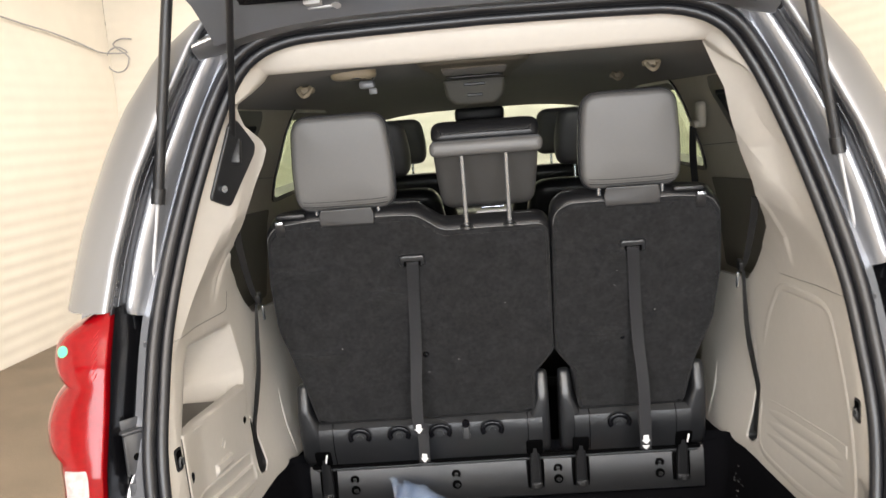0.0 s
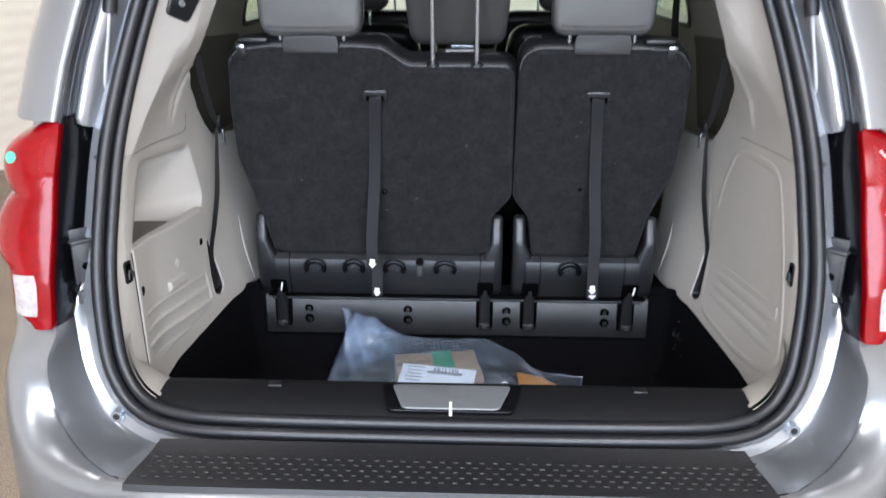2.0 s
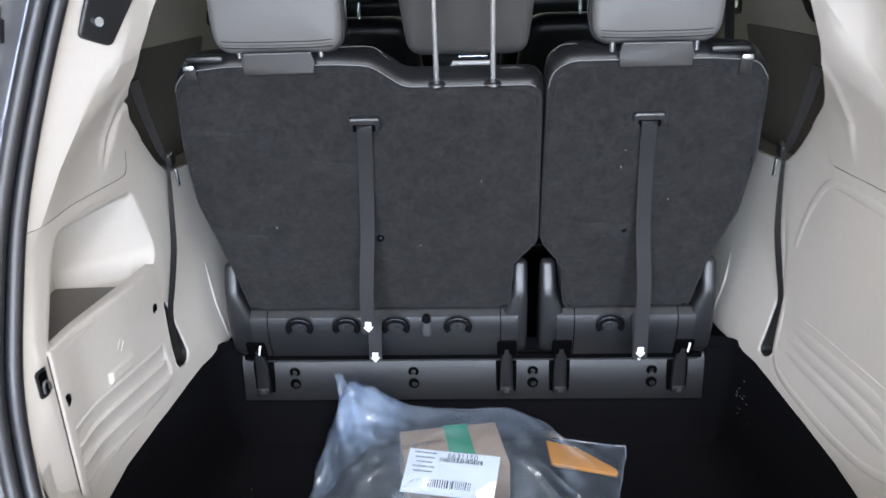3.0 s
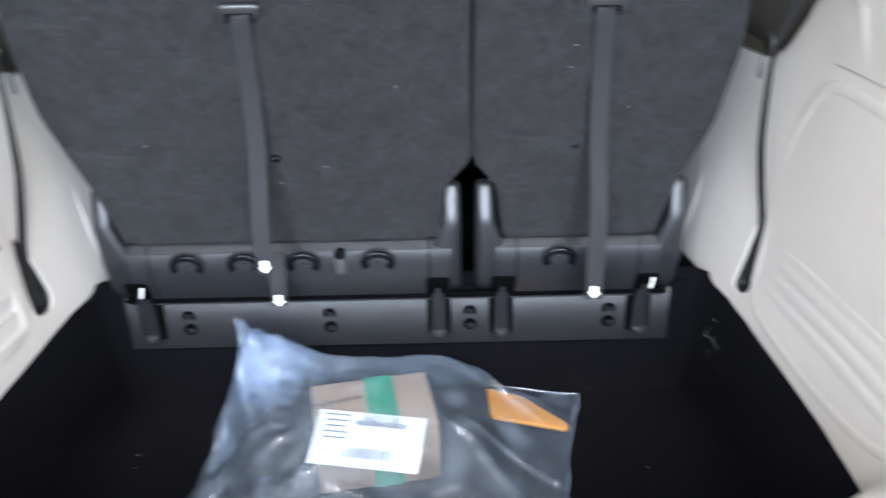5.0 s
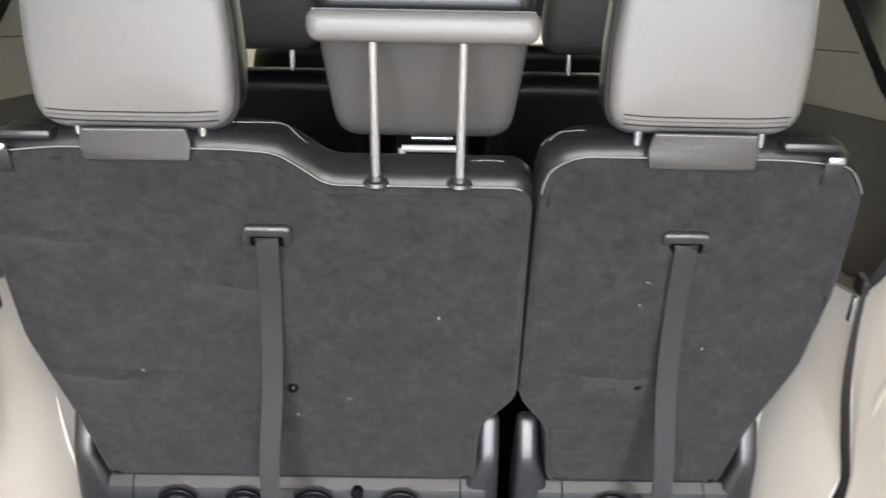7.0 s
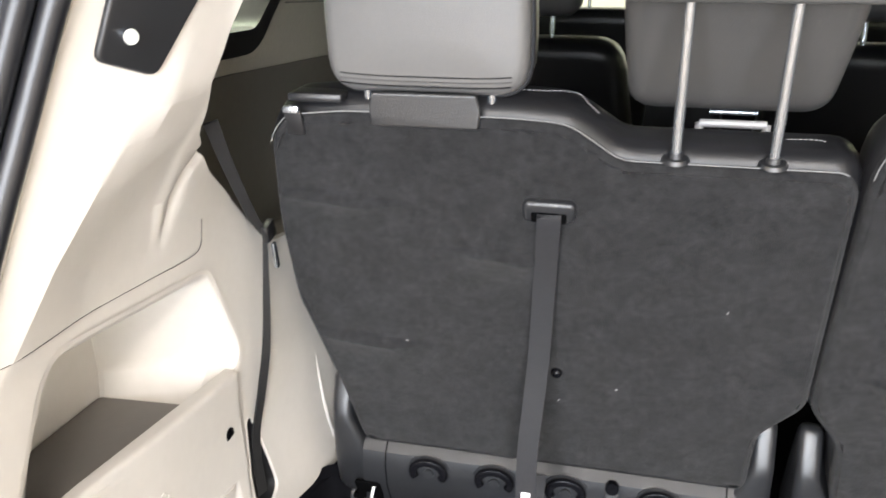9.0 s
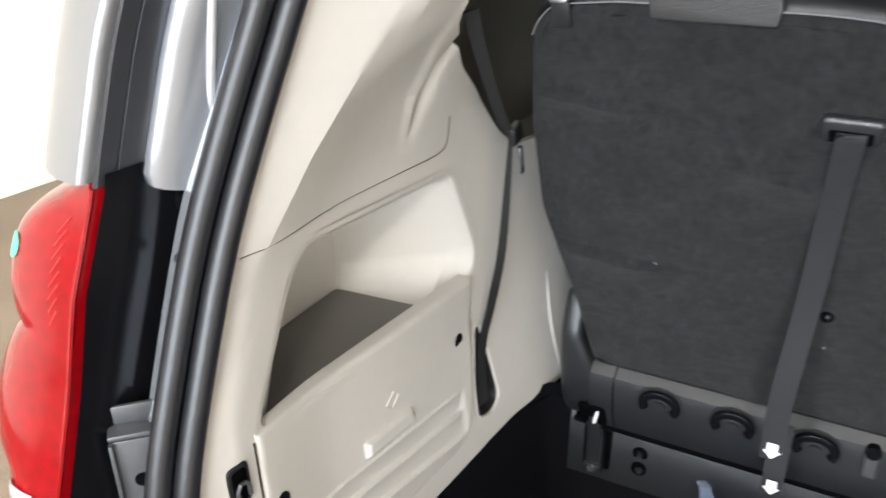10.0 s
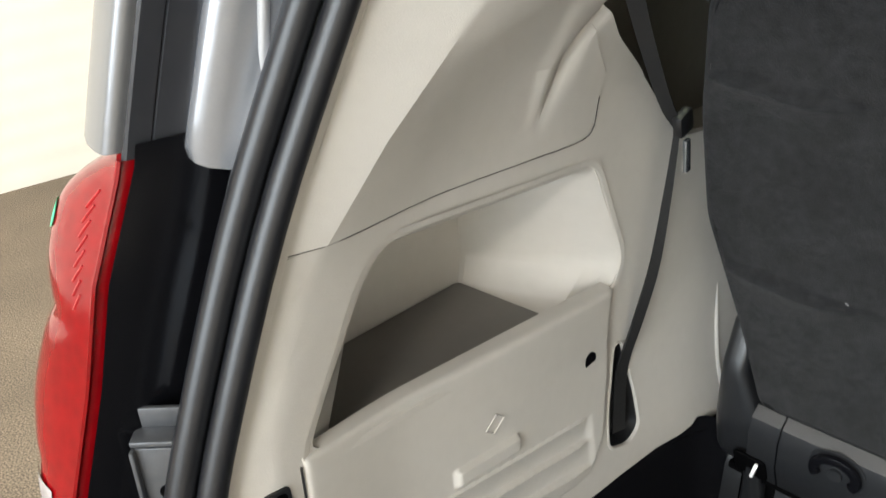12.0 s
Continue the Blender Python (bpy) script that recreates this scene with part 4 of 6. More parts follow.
FOLD_Z = [0.60, 1.00, 1.14, 1.25, 1.33, 1.43, 1.55, 1.62]
FOLD_Y = [1.065, 1.070, 1.130, 1.203, 1.265, 1.328, 1.395, 1.420]
FOLD_X = [0.698, 0.711, 0.713, 0.682, 0.654, 0.610, 0.560, 0.536]
LEAN_Z = [1.14, 1.25, 1.35, 1.45, 1.62]
LEAN_Y = [1.125, 1.20, 1.262, 1.280, 1.290]
BASE_Z = [1.14, 1.19, 1.25, 1.35, 1.455, 1.58, 1.72]
BASE_X = [0.722, 0.720, 0.708, 0.685, 0.655, 0.607, 0.55]
FOOT_Y = [1.28, 1.45, 1.60, 1.75, 1.90]
FOOT_X = [0.0, 0.012, 0.027, 0.036, 0.040]
EDGE = [p for p in SEAL if p.x > 0.3 and p.z > 0.72]
EDGE_Z = [p.z for p in EDGE]


def wall_x(y, z, s=-1):
    """Half width of the side trim: nearly upright below, leaning in above, drawn to the seal at its rear edge."""
    ys = float(np.interp(z, EDGE_Z, [p.y for p in EDGE])) + 0.022
    fold = float(np.interp(z, FOLD_Z, FOLD_Y)) if s < 0 else ys + 0.036
    xf = float(np.interp(z, FOLD_Z, FOLD_X)) if s < 0 else side_x(fold, z) - 0.007
    x = side_x(max(y, fold), z)
    k = min(1.0, max(0.0, 1 - (y - fold) / 0.18))
    x += (xf - side_x(fold, z)) * (k + (k * k * (3 - 2 * k) - k) * smooth(1.25, 1.14, z))
    if y < fold:
        xs = float(np.interp(z, EDGE_Z, [p.x for p in EDGE])) - 0.003
        x += (xs - x) * min(1.1, max(0.0, (fold - y) / max(0.01, fold - ys)))
    return x


def side_x(y, z):
    """Half width of the side trim in front of its fold."""
    x = 0.722 - 0.035 * smooth(1.62, 2.0, y) - 0.012 * smooth(0.72, 0.585, z)
    x -= float(np.interp(y, FOOT_Y, FOOT_X)) * min(1.0, max(0.0, (0.84 - z) / 0.24))
    if z > 1.14:
        x += float(np.interp(z, BASE_Z, BASE_X)) - 0.722
        d = max(0.0, y - float(np.interp(z, LEAN_Z, LEAN_Y)))
        x -= smooth(1.25, 1.45, z) * (0.65 * min(d, 0.07) + 0.25 * max(0.0, d - 0.07))
        x -= 0.005 * smooth(1.422, 1.446, y) * smooth(1.165, 1.22, z)
    return x


def pillar_crease(y, z):
    """A soft crease running up the left pillar."""
    f = (z - 1.175) / 0.20
    return 0.011 * smooth(0.0, 0.45, f) * math.exp(-((y - 1.438 - 0.10 * f) / 0.014) ** 2) * smooth(1.7, 1.0, f)


def trim_place(s, lift=0.0):
    return lambda u, v, d: (s * (wall_x(u, v, s) + (pillar_crease(u, v) if s < 0 else 0.0) - lift + d), u, v)


CUTS = [(1, z) for z in (0.60, 0.612, 0.624, 0.636, 0.65, 0.66, 0.70, 0.72, 1.12, 1.19, 1.25, 1.32, 1.40, 1.48, 1.56)] + [(0, y) for y in (1.03, 1.05, 1.08, 1.13, 1.3, 1.422, 1.430, 1.438, 1.446, 1.5, 1.62, 1.7, 1.8, 1.9, 2.0)] + [(2, q) for q in zip(FOLD_Y, FOLD_Z, FOLD_Y[1:], FOLD_Z[1:])] + [(2, (1.438 + d, 1.175, 1.538 + d, 1.375)) for d in (-0.03, -0.02, -0.013, -0.007, 0.0, 0.007, 0.013, 0.02, 0.03)]
# rear edge follows the seal, the front edge the belt gap
REAR = [(1.06, 0.588), (1.012, 0.66), (1.005, 0.80), (1.016, 0.95), (1.060, 1.07), (1.104, 1.165)]
LOWER = REAR + [(1.13, 1.168), (1.53, 1.142), (1.556, 1.155), (1.556, 1.22), (1.452, 1.345), (1.56, 1.262), (1.64, 1.200), (1.72, 1.118), (1.76, 1.085), (2.10, 1.06), (2.15, 0.588)]
LOWER = LOWER[::-1]
BIN = round_poly([(1.106, 0.965), (1.615, 0.905), (1.640, 0.945), (1.560, 1.105), (1.223, 1.135), (1.193, 1.11)], 0.022, 4)
SLOT = round_poly([(1.602, 0.656), (1.645, 0.643), (1.674, 0.660), (1.672, 0.71), (1.646, 0.81), (1.630, 0.81), (1.612, 0.72)], 0.014, 4)
SLOT_R = round_poly([(1.648, 0.652), (1.676, 0.632), (1.708, 0.636), (1.708, 0.72), (1.697, 0.80), (1.678, 0.80), (1.655, 0.73)], 0.012, 4)
UPPER_REAR = [(1.108, 1.1675), (1.150, 1.26), (1.192, 1.37), (1.222, 1.48), (1.242, 1.57), (1.256, 1.66), (1.285, 1.725)]
UPPER_FRONT = {-1: [(1.31, 1.72), (1.306, 1.655), (1.344, 1.617), (1.424, 1.578), (1.442, 1.556), (1.441, 1.525), (1.424, 1.46), (1.412, 1.41), (1.446, 1.352)],
               1: [(1.36, 1.725), (1.355, 1.62), (1.378, 1.555), (1.400, 1.47), (1.408, 1.40), (1.446, 1.352)]}
UPPER_LOW = [(1.5545, 1.219), (1.5545, 1.157), (1.53, 1.1432), (1.13, 1.1692)]


def ridge(bm, pts, s, r=0.006, high=0.005, lift=0.0):
    """A rounded bead on the trim along a line in (y, z)."""
    line = curve_points(pts, 8 * len(pts)) if len(pts) > 2 else [np.array(pts[0]) + (np.array(pts[1]) - np.array(pts[0])) * f for f in np.linspace(0, 1, 16)]
    p3 = [Vector((s * (wall_x(u, v, s) - lift), u, v)) for u, v in line]
    rings = []
    n = len(p3)
    for i, p in enumerate(p3):
        t = (p3[min(i + 1, n - 1)] - p3[max(i - 1, 0)]).normalized()
        side = t.cross(Vector((1, 0, 0))).normalized()
        k = max(0.04, min(1.0, i / 2.5, (n - 1 - i) / 2.5))
        rings.append([p + side * (r * math.cos(a) * (0.4 + 0.6 * k)) + Vector((high * math.sin(a) * k, 0, 0)) for a in np.linspace(0, 2 * math.pi, 11)[:-1]])
    loft(bm, rings, True, True)


for s in (-1, 1):
    name = "left" if s < 0 else "right"
    bm = bmesh.new()
    slot = SLOT if s < 0 else SLOT_R
    holes = [BIN, slot] if s < 0 else [slot]
    plate(bm, LOWER, holes, 0.012, trim_place(s), CUTS)
    trim = part("cargo_side_trim", bm, BEIGE, van, "beige plastic cargo side trim" + (" with an open storage bin" if s < 0 else " with a moulded panel"), 30)
    bm = bmesh.new()
    plate(bm, (UPPER_REAR + UPPER_FRONT[s] + UPPER_LOW)[::-1], [], 0.012, trim_place(s, 0.0015), CUTS)
    part("pillar_trim", bm, BEIGE, trim, "upper beige pillar trim", 16)
    # join line between lower and upper trim
    bm = bmesh.new()
    pts = [(1.106, 1.170), (1.25, 1.162), (1.42, 1.150), (1.52, 1.143)] + ([(1.552, 1.152), (1.556, 1.19)] if s < 0 else [])
    sweep(bm, [Vector((s * (wall_x(u, v, s) - 0.0018), u, v)) for u, v in curve_points(pts, 30)], circle(0.00045, 6), up=(1, 0, 0))
    part("trim_join", bm, BLACK, trim)
    # belt slot pocket
    bm = bmesh.new()
    shelf = lambda poly, d: [(s * (wall_x(u, v, s) + d), u, v) for u, v in poly]
    loft(bm, [shelf(slot, 0.004), shelf(offset2(slot, -0.002), 0.03)], True)
    bm.faces.new([bm.verts.new(p) for p in shelf(offset2(slot, -0.002), 0.03)])
    part("belt_pocket", bm, BLACK, trim, "dark belt pocket")
    bm = bmesh.new()
    loft(bm, [shelf(offset2(slot, 0.005), 0.001), shelf(offset2(slot, 0.0035), -0.0012), shelf(offset2(slot, 0.001), -0.0012), shelf(slot, 0.005)], True)
    part("slot_rim", bm, BEIGE, trim)
    # upright rib behind the seat
    bm = bmesh.new()
    ridge(bm, [(1.872, 0.86), (1.860, 0.60)] if s < 0 else [(1.975, 0.88), (1.96, 0.60)], s, 0.005, 0.004)
    part("trim_rib", bm, BEIGE, trim)
    # tie-down loop recess
    bm = bmesh.new()
    up = 0.020 if s > 0 else 0.003
    puff(bm, rect(1.052, 0.897 + up, 1.081, 0.948 + up, 0.009), 0.0, 0.003, 0.0015, lambda u, v, d, s=s: (s * (wall_x(u, v, s) - d), u, v))
    loop_plate = part("tie_down_loop", bm, BLACK, trim, "black recessed tie-down loop")
    # near-black plate paints the shade of the loop's recess
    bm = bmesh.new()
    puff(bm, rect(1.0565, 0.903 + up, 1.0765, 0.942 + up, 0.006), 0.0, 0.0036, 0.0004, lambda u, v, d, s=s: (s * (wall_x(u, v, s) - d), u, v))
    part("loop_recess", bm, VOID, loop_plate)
    bm = bmesh.new()
    sweep(bm, [Vector((s * (wall_x(u, v + up, s) - 0.006), u, v + up)) for u, v in ((1.059, 0.907), (1.059, 0.919), (1.063, 0.926), (1.070, 0.926), (1.0745, 0.919), (1.0745, 0.907))], circle(0.0026, 6), up=(1, 0, 0))
    part("loop_bar", bm, DARKLEVER, loop_plate)

    # third-row belt: lower and upper run with buckle
    bm = bmesh.new()
    hang = [(1.652, 1.13), (1.660, 1.05), (1.658, 0.94), (1.652, 0.85), (1.645, 0.76), (1.640, 0.66)] if s < 0 else [(1.655, 1.13), (1.676, 1.05), (1.684, 0.95), (1.685, 0.86), (1.683, 0.77), (1.681, 0.66)]
    strap(bm, curve_points([(s * (min(x, wall_x(y, z, s) - 0.005) if z > 0.80 else wall_x(y, z, s) + (0.001 if z > 0.7 else 0.012)), y, z) for x, (y, z) in zip((0.668, 0.676, 0.684, 0.698, 0.716, 0.730), hang)], 30), (0.007, 0.024), ((-0.95 * s, 0.3, 0), (-0.25 * s, 0.95, 0)))
    belt = thing("seat_belt", (s * 0.70, 1.64, 0.66), "black seat belt hanging along the side trim", "seat belt", "cargo seat belts")
    part("webbing", bm, BELTWEB, belt)
    bm = bmesh.new()
    strap(bm, curve_points([(s * 0.655, 1.50, 1.345), (s * 0.662, 1.55, 1.27), (s * 0.664, 1.61, 1.18), (s * 0.662, 1.64, 1.145)], 12), (0.020, 0.012), (-0.75 * s, 0.6, 0.1))
    part("upper_webbing", bm, BELTWEB, belt)
    bm = bmesh.new()
    box(bm, (s * 0.656, 1.642, 1.148), (0.014, 0.030, 0.030), 0.005, 2, Matrix.Rotation(0.3, 4, "X"))
    part("buckle", bm, BLACK, belt, "black belt buckle")
    bm = bmesh.new()
    box(bm, (s * 0.648, 1.644, 1.108), (0.006, 0.010, 0.044), 0.0015, 2, Matrix.Rotation(0.2, 4, "X"))
    part("belt_tongue", bm, CHROME, belt, "chrome belt tongue")
    if s > 0:
        bm = bmesh.new()
        box(bm, (s * 0.700, 2.17, 1.545), (0.03, 0.05, 0.085), 0.012, 3)
        box(bm, (s * 0.680, 2.165, 1.515), (0.02, 0.06, 0.022), 0.006, 2)
        guide = part("belt_guide", bm, BEIGE_DARK, belt, "beige belt guide on the window pillar")
        bm = bmesh.new()
        strap(bm, curve_points([(s * 0.672, 2.16, 1.51), (s * 0.668, 2.158, 1.42), (s * 0.672, 2.15, 1.30), (s * 0.68, 2.14, 1.15)], 12), 0.026, (-0.6 * s, 0.8, 0))
        part("guide_webbing", bm, BELTWEB, guide)

    if s < 0:
        # storage bin behind its opening
        bm = bmesh.new()
        deep = round_poly([(1.215, 0.900), (1.505, 0.897), (1.510, 0.945), (1.505, 1.068), (1.300, 1.100), (1.255, 1.085)], 0.006, 3)
        mid = round_poly([(1.140, 0.904), (1.548, 0.899), (1.608, 0.945), (1.550, 1.092), (1.240, 1.122), (1.203, 1.102)], 0.014, 3)
        front_ring = round_poly([(1.106, 0.958), (1.612, 0.903), (1.634, 0.945), (1.560, 1.100), (1.225, 1.132), (1.195, 1.110)], 0.022, 3)
        ring = lambda poly, d: [(-(wall_x(u, v) + d), u, v) for u, v in poly]
        far = [(0.06 * a[0] + 0.94 * b[0], 0.06 * a[1] + 0.94 * b[1]) for a, b in zip(mid, deep)]
        loft(bm, [ring(offset2(front_ring, 0.013), -0.002), ring(offset2(front_ring, 0.006), -0.001), ring(front_ring, 0.004), ring(offset2(front_ring, -0.007), 0.014),
                  ring(mid, 0.03), ring(far, 0.168), ring(deep, 0.174)], True)
        bm.faces.new([bm.verts.new(p) for p in ring(deep, 0.174)])
        bin_tub = part("storage_bin", bm, BEIGE, trim, "open beige storage bin", 24)
        # thin sheet added so that the bin floor reads as shaded
        bm = bmesh.new()
        puff(bm, round_poly([(1.165, -0.748), (1.508, -0.748), (1.498, -0.890), (1.222, -0.890)], 0.006, 3), 0.0, 0.005, 0.002, lambda u, v, d: (v, u, 0.9045 - 0.013 * (u - 1.2) + d))
        part("floor_shade", bm, BINSHADE, bin_tub, "dark taupe sheet standing in for shade on the bin floor")
        # removable bin front
        right_z, right_y = [0.640, 0.655, 0.70, 0.80, 0.915], [1.500, 1.555, 1.590, 1.604, 1.610]

        def relief(u, v):
            """Height of the bin front's face: rounded edges, a crease and three scooped flutes below it, and the pull step."""
            top = 0.965 - 0.0995 * (u - 1.11)
            edge = min(u - 1.100, top - v, float(np.interp(v, right_z, right_y)) - u, v - 0.642)
            h = (0.003 + 0.007 * smooth(1.12, 1.45, u)) * math.sqrt(max(0.0, 1 - (1 - min(1.0, edge / 0.009)) ** 2))
            line = 0.800 - 0.128 * (u - 1.13)
            end = smooth(1.562, 1.548, u) * smooth(1.124, 1.138, u)
            below = line - v
            if below > 0 and end > 0:
                h -= 0.0035 * smooth(0.0, 0.003, below) * end
                k = below / 0.040
                if k < 3:
                    f = k - int(k)
                    h += (0.009 * (1 - f) ** 1.6 * smooth(0.0, 0.10, f) - 0.002) * smooth(1.562, 1.535 - 0.012 * int(k), u) * smooth(1.120, 1.145, u)
            pull = 0.800 - 0.10 * (u - 1.30)
            if 1.298 < u < 1.412 and pull - 0.020 < v < pull + 0.012:
                h += 0.008 * smooth(1.298, 1.304, u) * smooth(1.412, 1.405, u) * smooth(pull - 0.020, pull - 0.008, v) * smooth(pull + 0.012, pull + 0.008, v)
            return h
        bm = bmesh.new()
        rows = []
        for b in np.linspace(0, 1, 170):
            row = []
            for a in np.linspace(0, 1, 190):
                v = 0.642 + b * (0.915 - 0.642)
                u = 1.100 + a * (float(np.interp(v, right_z, right_y)) - 1.100)
                v += b * (0.050 - 0.0995 * (u - 1.11))
                row.append((-(wall_x(u, v) - relief(u, v) - 0.001), u, v))
            rows.append(row)
        skirt = lambda p, d: (p[0] - 0.014, p[1] + d[0], p[2] + d[1])
        loft(bm, rows, False)
        loft(bm, [rows[-1], [skirt(p, (0, 0.001)) for p in rows[-1]], [(p[0] - 0.016, p[1], p[2] - 0.05) for p in rows[-1]]], False)
        loft(bm, [[r[-1] for r in rows], [skirt(r[-1], (0.001, 0)) for r in rows]], False)
        loft(bm, [[r[0] for r in rows], [skirt(r[0], (-0.001, 0)) for r in rows]], False)
        front = part("bin_front", bm, BEIGE, trim, "beige removable bin front with moulded flutes", 50)
        for u, v in ((1.125, 0.857), (1.560, 0.828)):
            bm = bmesh.new()
            rod(bm, (-wall_x(u, v) + 0.001, u, v), (-wall_x(u, v) + (0.0046 if u < 1.3 else 0.0116), u, v), 0.012, 0.012, 18)
            part("finger_hole", bm, GLOSSBLACK, front)
        bm = bmesh.new()
        sweep(bm, [Vector((-(wall_x(u, v) - 0.0112), u, v)) for u, v in ((1.352, 0.838), (1.370, 0.852), (1.384, 0.840), (1.366, 0.826))], circle(0.0009, 5), True, up=(1, 0, 0))
        part("moulded_mark", bm, BEIGE, front)
        # dark vertical shut line behind the bin front
        bm = bmesh.new()
        sweep(bm, [Vector((-(wall_x(1.097, v) - 0.001), 1.0965, v)) for v in np.linspace(0.66, 0.958, 6)], circle(0.0013, 6), up=(0, 1, 0))
        part("shut_line", bm, BLACK, front)
        bm = bmesh.new()
        sweep(bm, [Vector((-(wall_x(u, v) - 0.001), u + 0.003, v)) for v, u in zip(np.linspace(0.66, 0.912, 9), np.interp(np.linspace(0.66, 0.912, 9), right_z, right_y))], circle(0.0012, 6), up=(0, 1, 0))
        part("shut_line", bm, BLACK, front)
    else:
        PANEL = [(1.093, 0.74), (1.094, 0.83), (1.127, 0.944), (1.189, 1.065), (1.245, 1.118), (1.40, 1.118), (1.53, 1.104), (1.595, 1.048), (1.635, 0.99), (1.663, 0.908), (1.664, 0.77), (1.630, 0.65), (1.47, 0.628), (1.264, 0.642), (1.122, 0.690)]
        bm = bmesh.new()
        line = curve_points(PANEL, 90, True)
        sweep(bm, [Vector((wall_x(u, v, 1) - 0.000, u, v)) for u, v in line], circle(0.0020, 10, 0.011), True, up=(1, 0, 0))
        part("panel_bead", bm, BEIGE, trim)
        for a, b in (((1.133, 0.803), (1.605, 0.747)), ((1.132, 0.765), (1.605, 0.716)), ((1.135, 0.727), (1.595, 0.686))):
            bm = bmesh.new()
            ridge(bm, [a, b], s, 0.015, 0.0022)
            part("panel_ridge", bm, BEIGE, trim)
        bm = bmesh.new()
        ridge(bm, [(1.606, 0.775), (1.614, 0.779), (1.50, 0.793), (1.30, 0.816), (1.150, 0.834), (1.134, 0.832), (1.134, 0.805)], s, 0.0026, 0.0022)
        part("panel_crease", bm, BEIGE, trim)

# dark fitting on the left pillar with the arm's slot and a knob
bm = bmesh.new()
KP = round_poly([(1.250, 1.458), (1.314, 1.434), (1.384, 1.552), (1.382, 1.574), (1.300, 1.632), (1.276, 1.628)], 0.010, 3)
puff(bm, KP, -0.002, 0.006, 0.003, lambda u, v, d: (-(wall_x(u, v) - 0.004 - d), u, v))
fit_plate = part("arm_cover", bm, CHARCOAL, van, "dark grey cover round the liftgate arm")
bm = bmesh.new()
rod(bm, (-0.622, 1.288, 1.479), (-0.604, 1.274, 1.479), 0.0085, 0.008, 16)
part("knob", bm, CHROME, fit_plate, "small bright round button")
bm = bmesh.new()
box(bm, (-0.579, 1.312, 1.562), (0.024, 0.020, 0.062), 0.006, 2, Matrix.Rotation(-0.35, 4, "X"))
part("arm_slot", bm, BLACK, fit_plate)

# ceiling fittings
bm = bmesh.new()
puff(bm, rect(-0.130, 1.46, 0.130, 2.16, 0.05), 0.0, 0.044, 0.014, lambda u, v, d: (u * (1.08 - 0.22 * smooth(1.5, 2.2, v)) - 0.02, v, 1.757 - d + 0.012 * smooth(1.9, 1.46, v)))
console = part("overhead_console", bm, CONSOLE, van, "taupe overhead console on the headliner")
for y, w, h in ((1.68, 0.085, 0.10), (1.96, 0.085, 0.05)):
    bm = bmesh.new()
    puff(bm, rect(-0.02 - w, y - h, -0.02 + w, y + h, 0.02), 0.0, 0.006, 0.002, lambda u, v, d: (u, v, 1.716 - d + 0.012 * smooth(1.9, 1.46, v)))
    part("console_slot", bm, BLACK if h < 0.1 else LINER, console)
bm = bmesh.new()
puff(bm, round_poly([(-0.075, 1.632), (0.055, 1.632), (0.085, 1.66), (0.095, 1.735), (-0.115, 1.735), (-0.105, 1.66)], 0.012, 3), 0.0, 0.22, 0.012, lambda u, v, d: (u - 0.01, 2.20 + d, v))
screen_box = part("screen_housing", bm, CONSOLE, van, "taupe overhead screen housing")
for z, w in ((1.70, 0.07), (1.665, 0.05)):
    bm = bmesh.new()
    box(bm, (-0.02, 2.199, z), (w, 0.006, 0.010), 0.002, 1)
    part("housing_slot", bm, BLACK, screen_box)
bm = bmesh.new()
puff(bm, rect(-0.062, -0.05, 0.062, 0.05, 0.045, 6), 0.0, 0.034, 0.016, lambda u, v, d: (-0.345 + u, 1.70 + v, 1.752 - d))
dome = part("dome_light", bm, DOME, van, "cream dome light on the headliner")
bm = bmesh.new()
sweep(bm, [(-0.335 + 0.042 * math.cos(a), 1.70 + 0.040 * math.sin(a), 1.722) for a in np.linspace(-2.2, 1.5, 16)], circle(0.004, 6), up=(0, 0, 1))
part("lamp_bezel", bm, CHROME, dome, "bright rim of the dome light")
bm = bmesh.new()
box(bm, (-0.365, 2.15, 1.722), (0.05, 0.04, 0.026), 0.008, 2)
box(bm, (-0.345, 2.13, 1.700), (0.026, 0.012, 0.020), 0.004, 2)
part("ceiling_clip", bm, STEEL, van, "small grey fitting on the headliner")
for x, y in ((-0.491, 1.76), (0.475, 1.81), (0.50, 2.55)):
    bm = bmesh.new()
    box(bm, (x, y, 1.722 - 0.02 * (abs(x) / 0.5) ** 4), (0.05, 0.03, 0.018), 0.007, 2)
    sweep(bm, curve_points([(x - 0.012, y, 1.712), (x - 0.014, y - 0.02, 1.697), (x, y - 0.028, 1.686), (x + 0.014, y - 0.02, 1.697), (x + 0.012, y, 1.712)], 14), circle(0.006, 8), up=(0, 1, 0))
    part("coat_hook", bm, DOME, van, "beige coat hook")


# ---- seats ----
LEAN_BACK = math.atan(0.325)
CB, SB = math.cos(LEAN_BACK), math.sin(LEAN_BACK)


def on_seat(u, v, d):
    """A place on the third-row backrest: across, height, and depth to the rear of its back face."""
    k = (v - 0.90) / CB
    return (u, 1.677 - k * SB - d * CB, 0.90 + k * CB - d * SB)


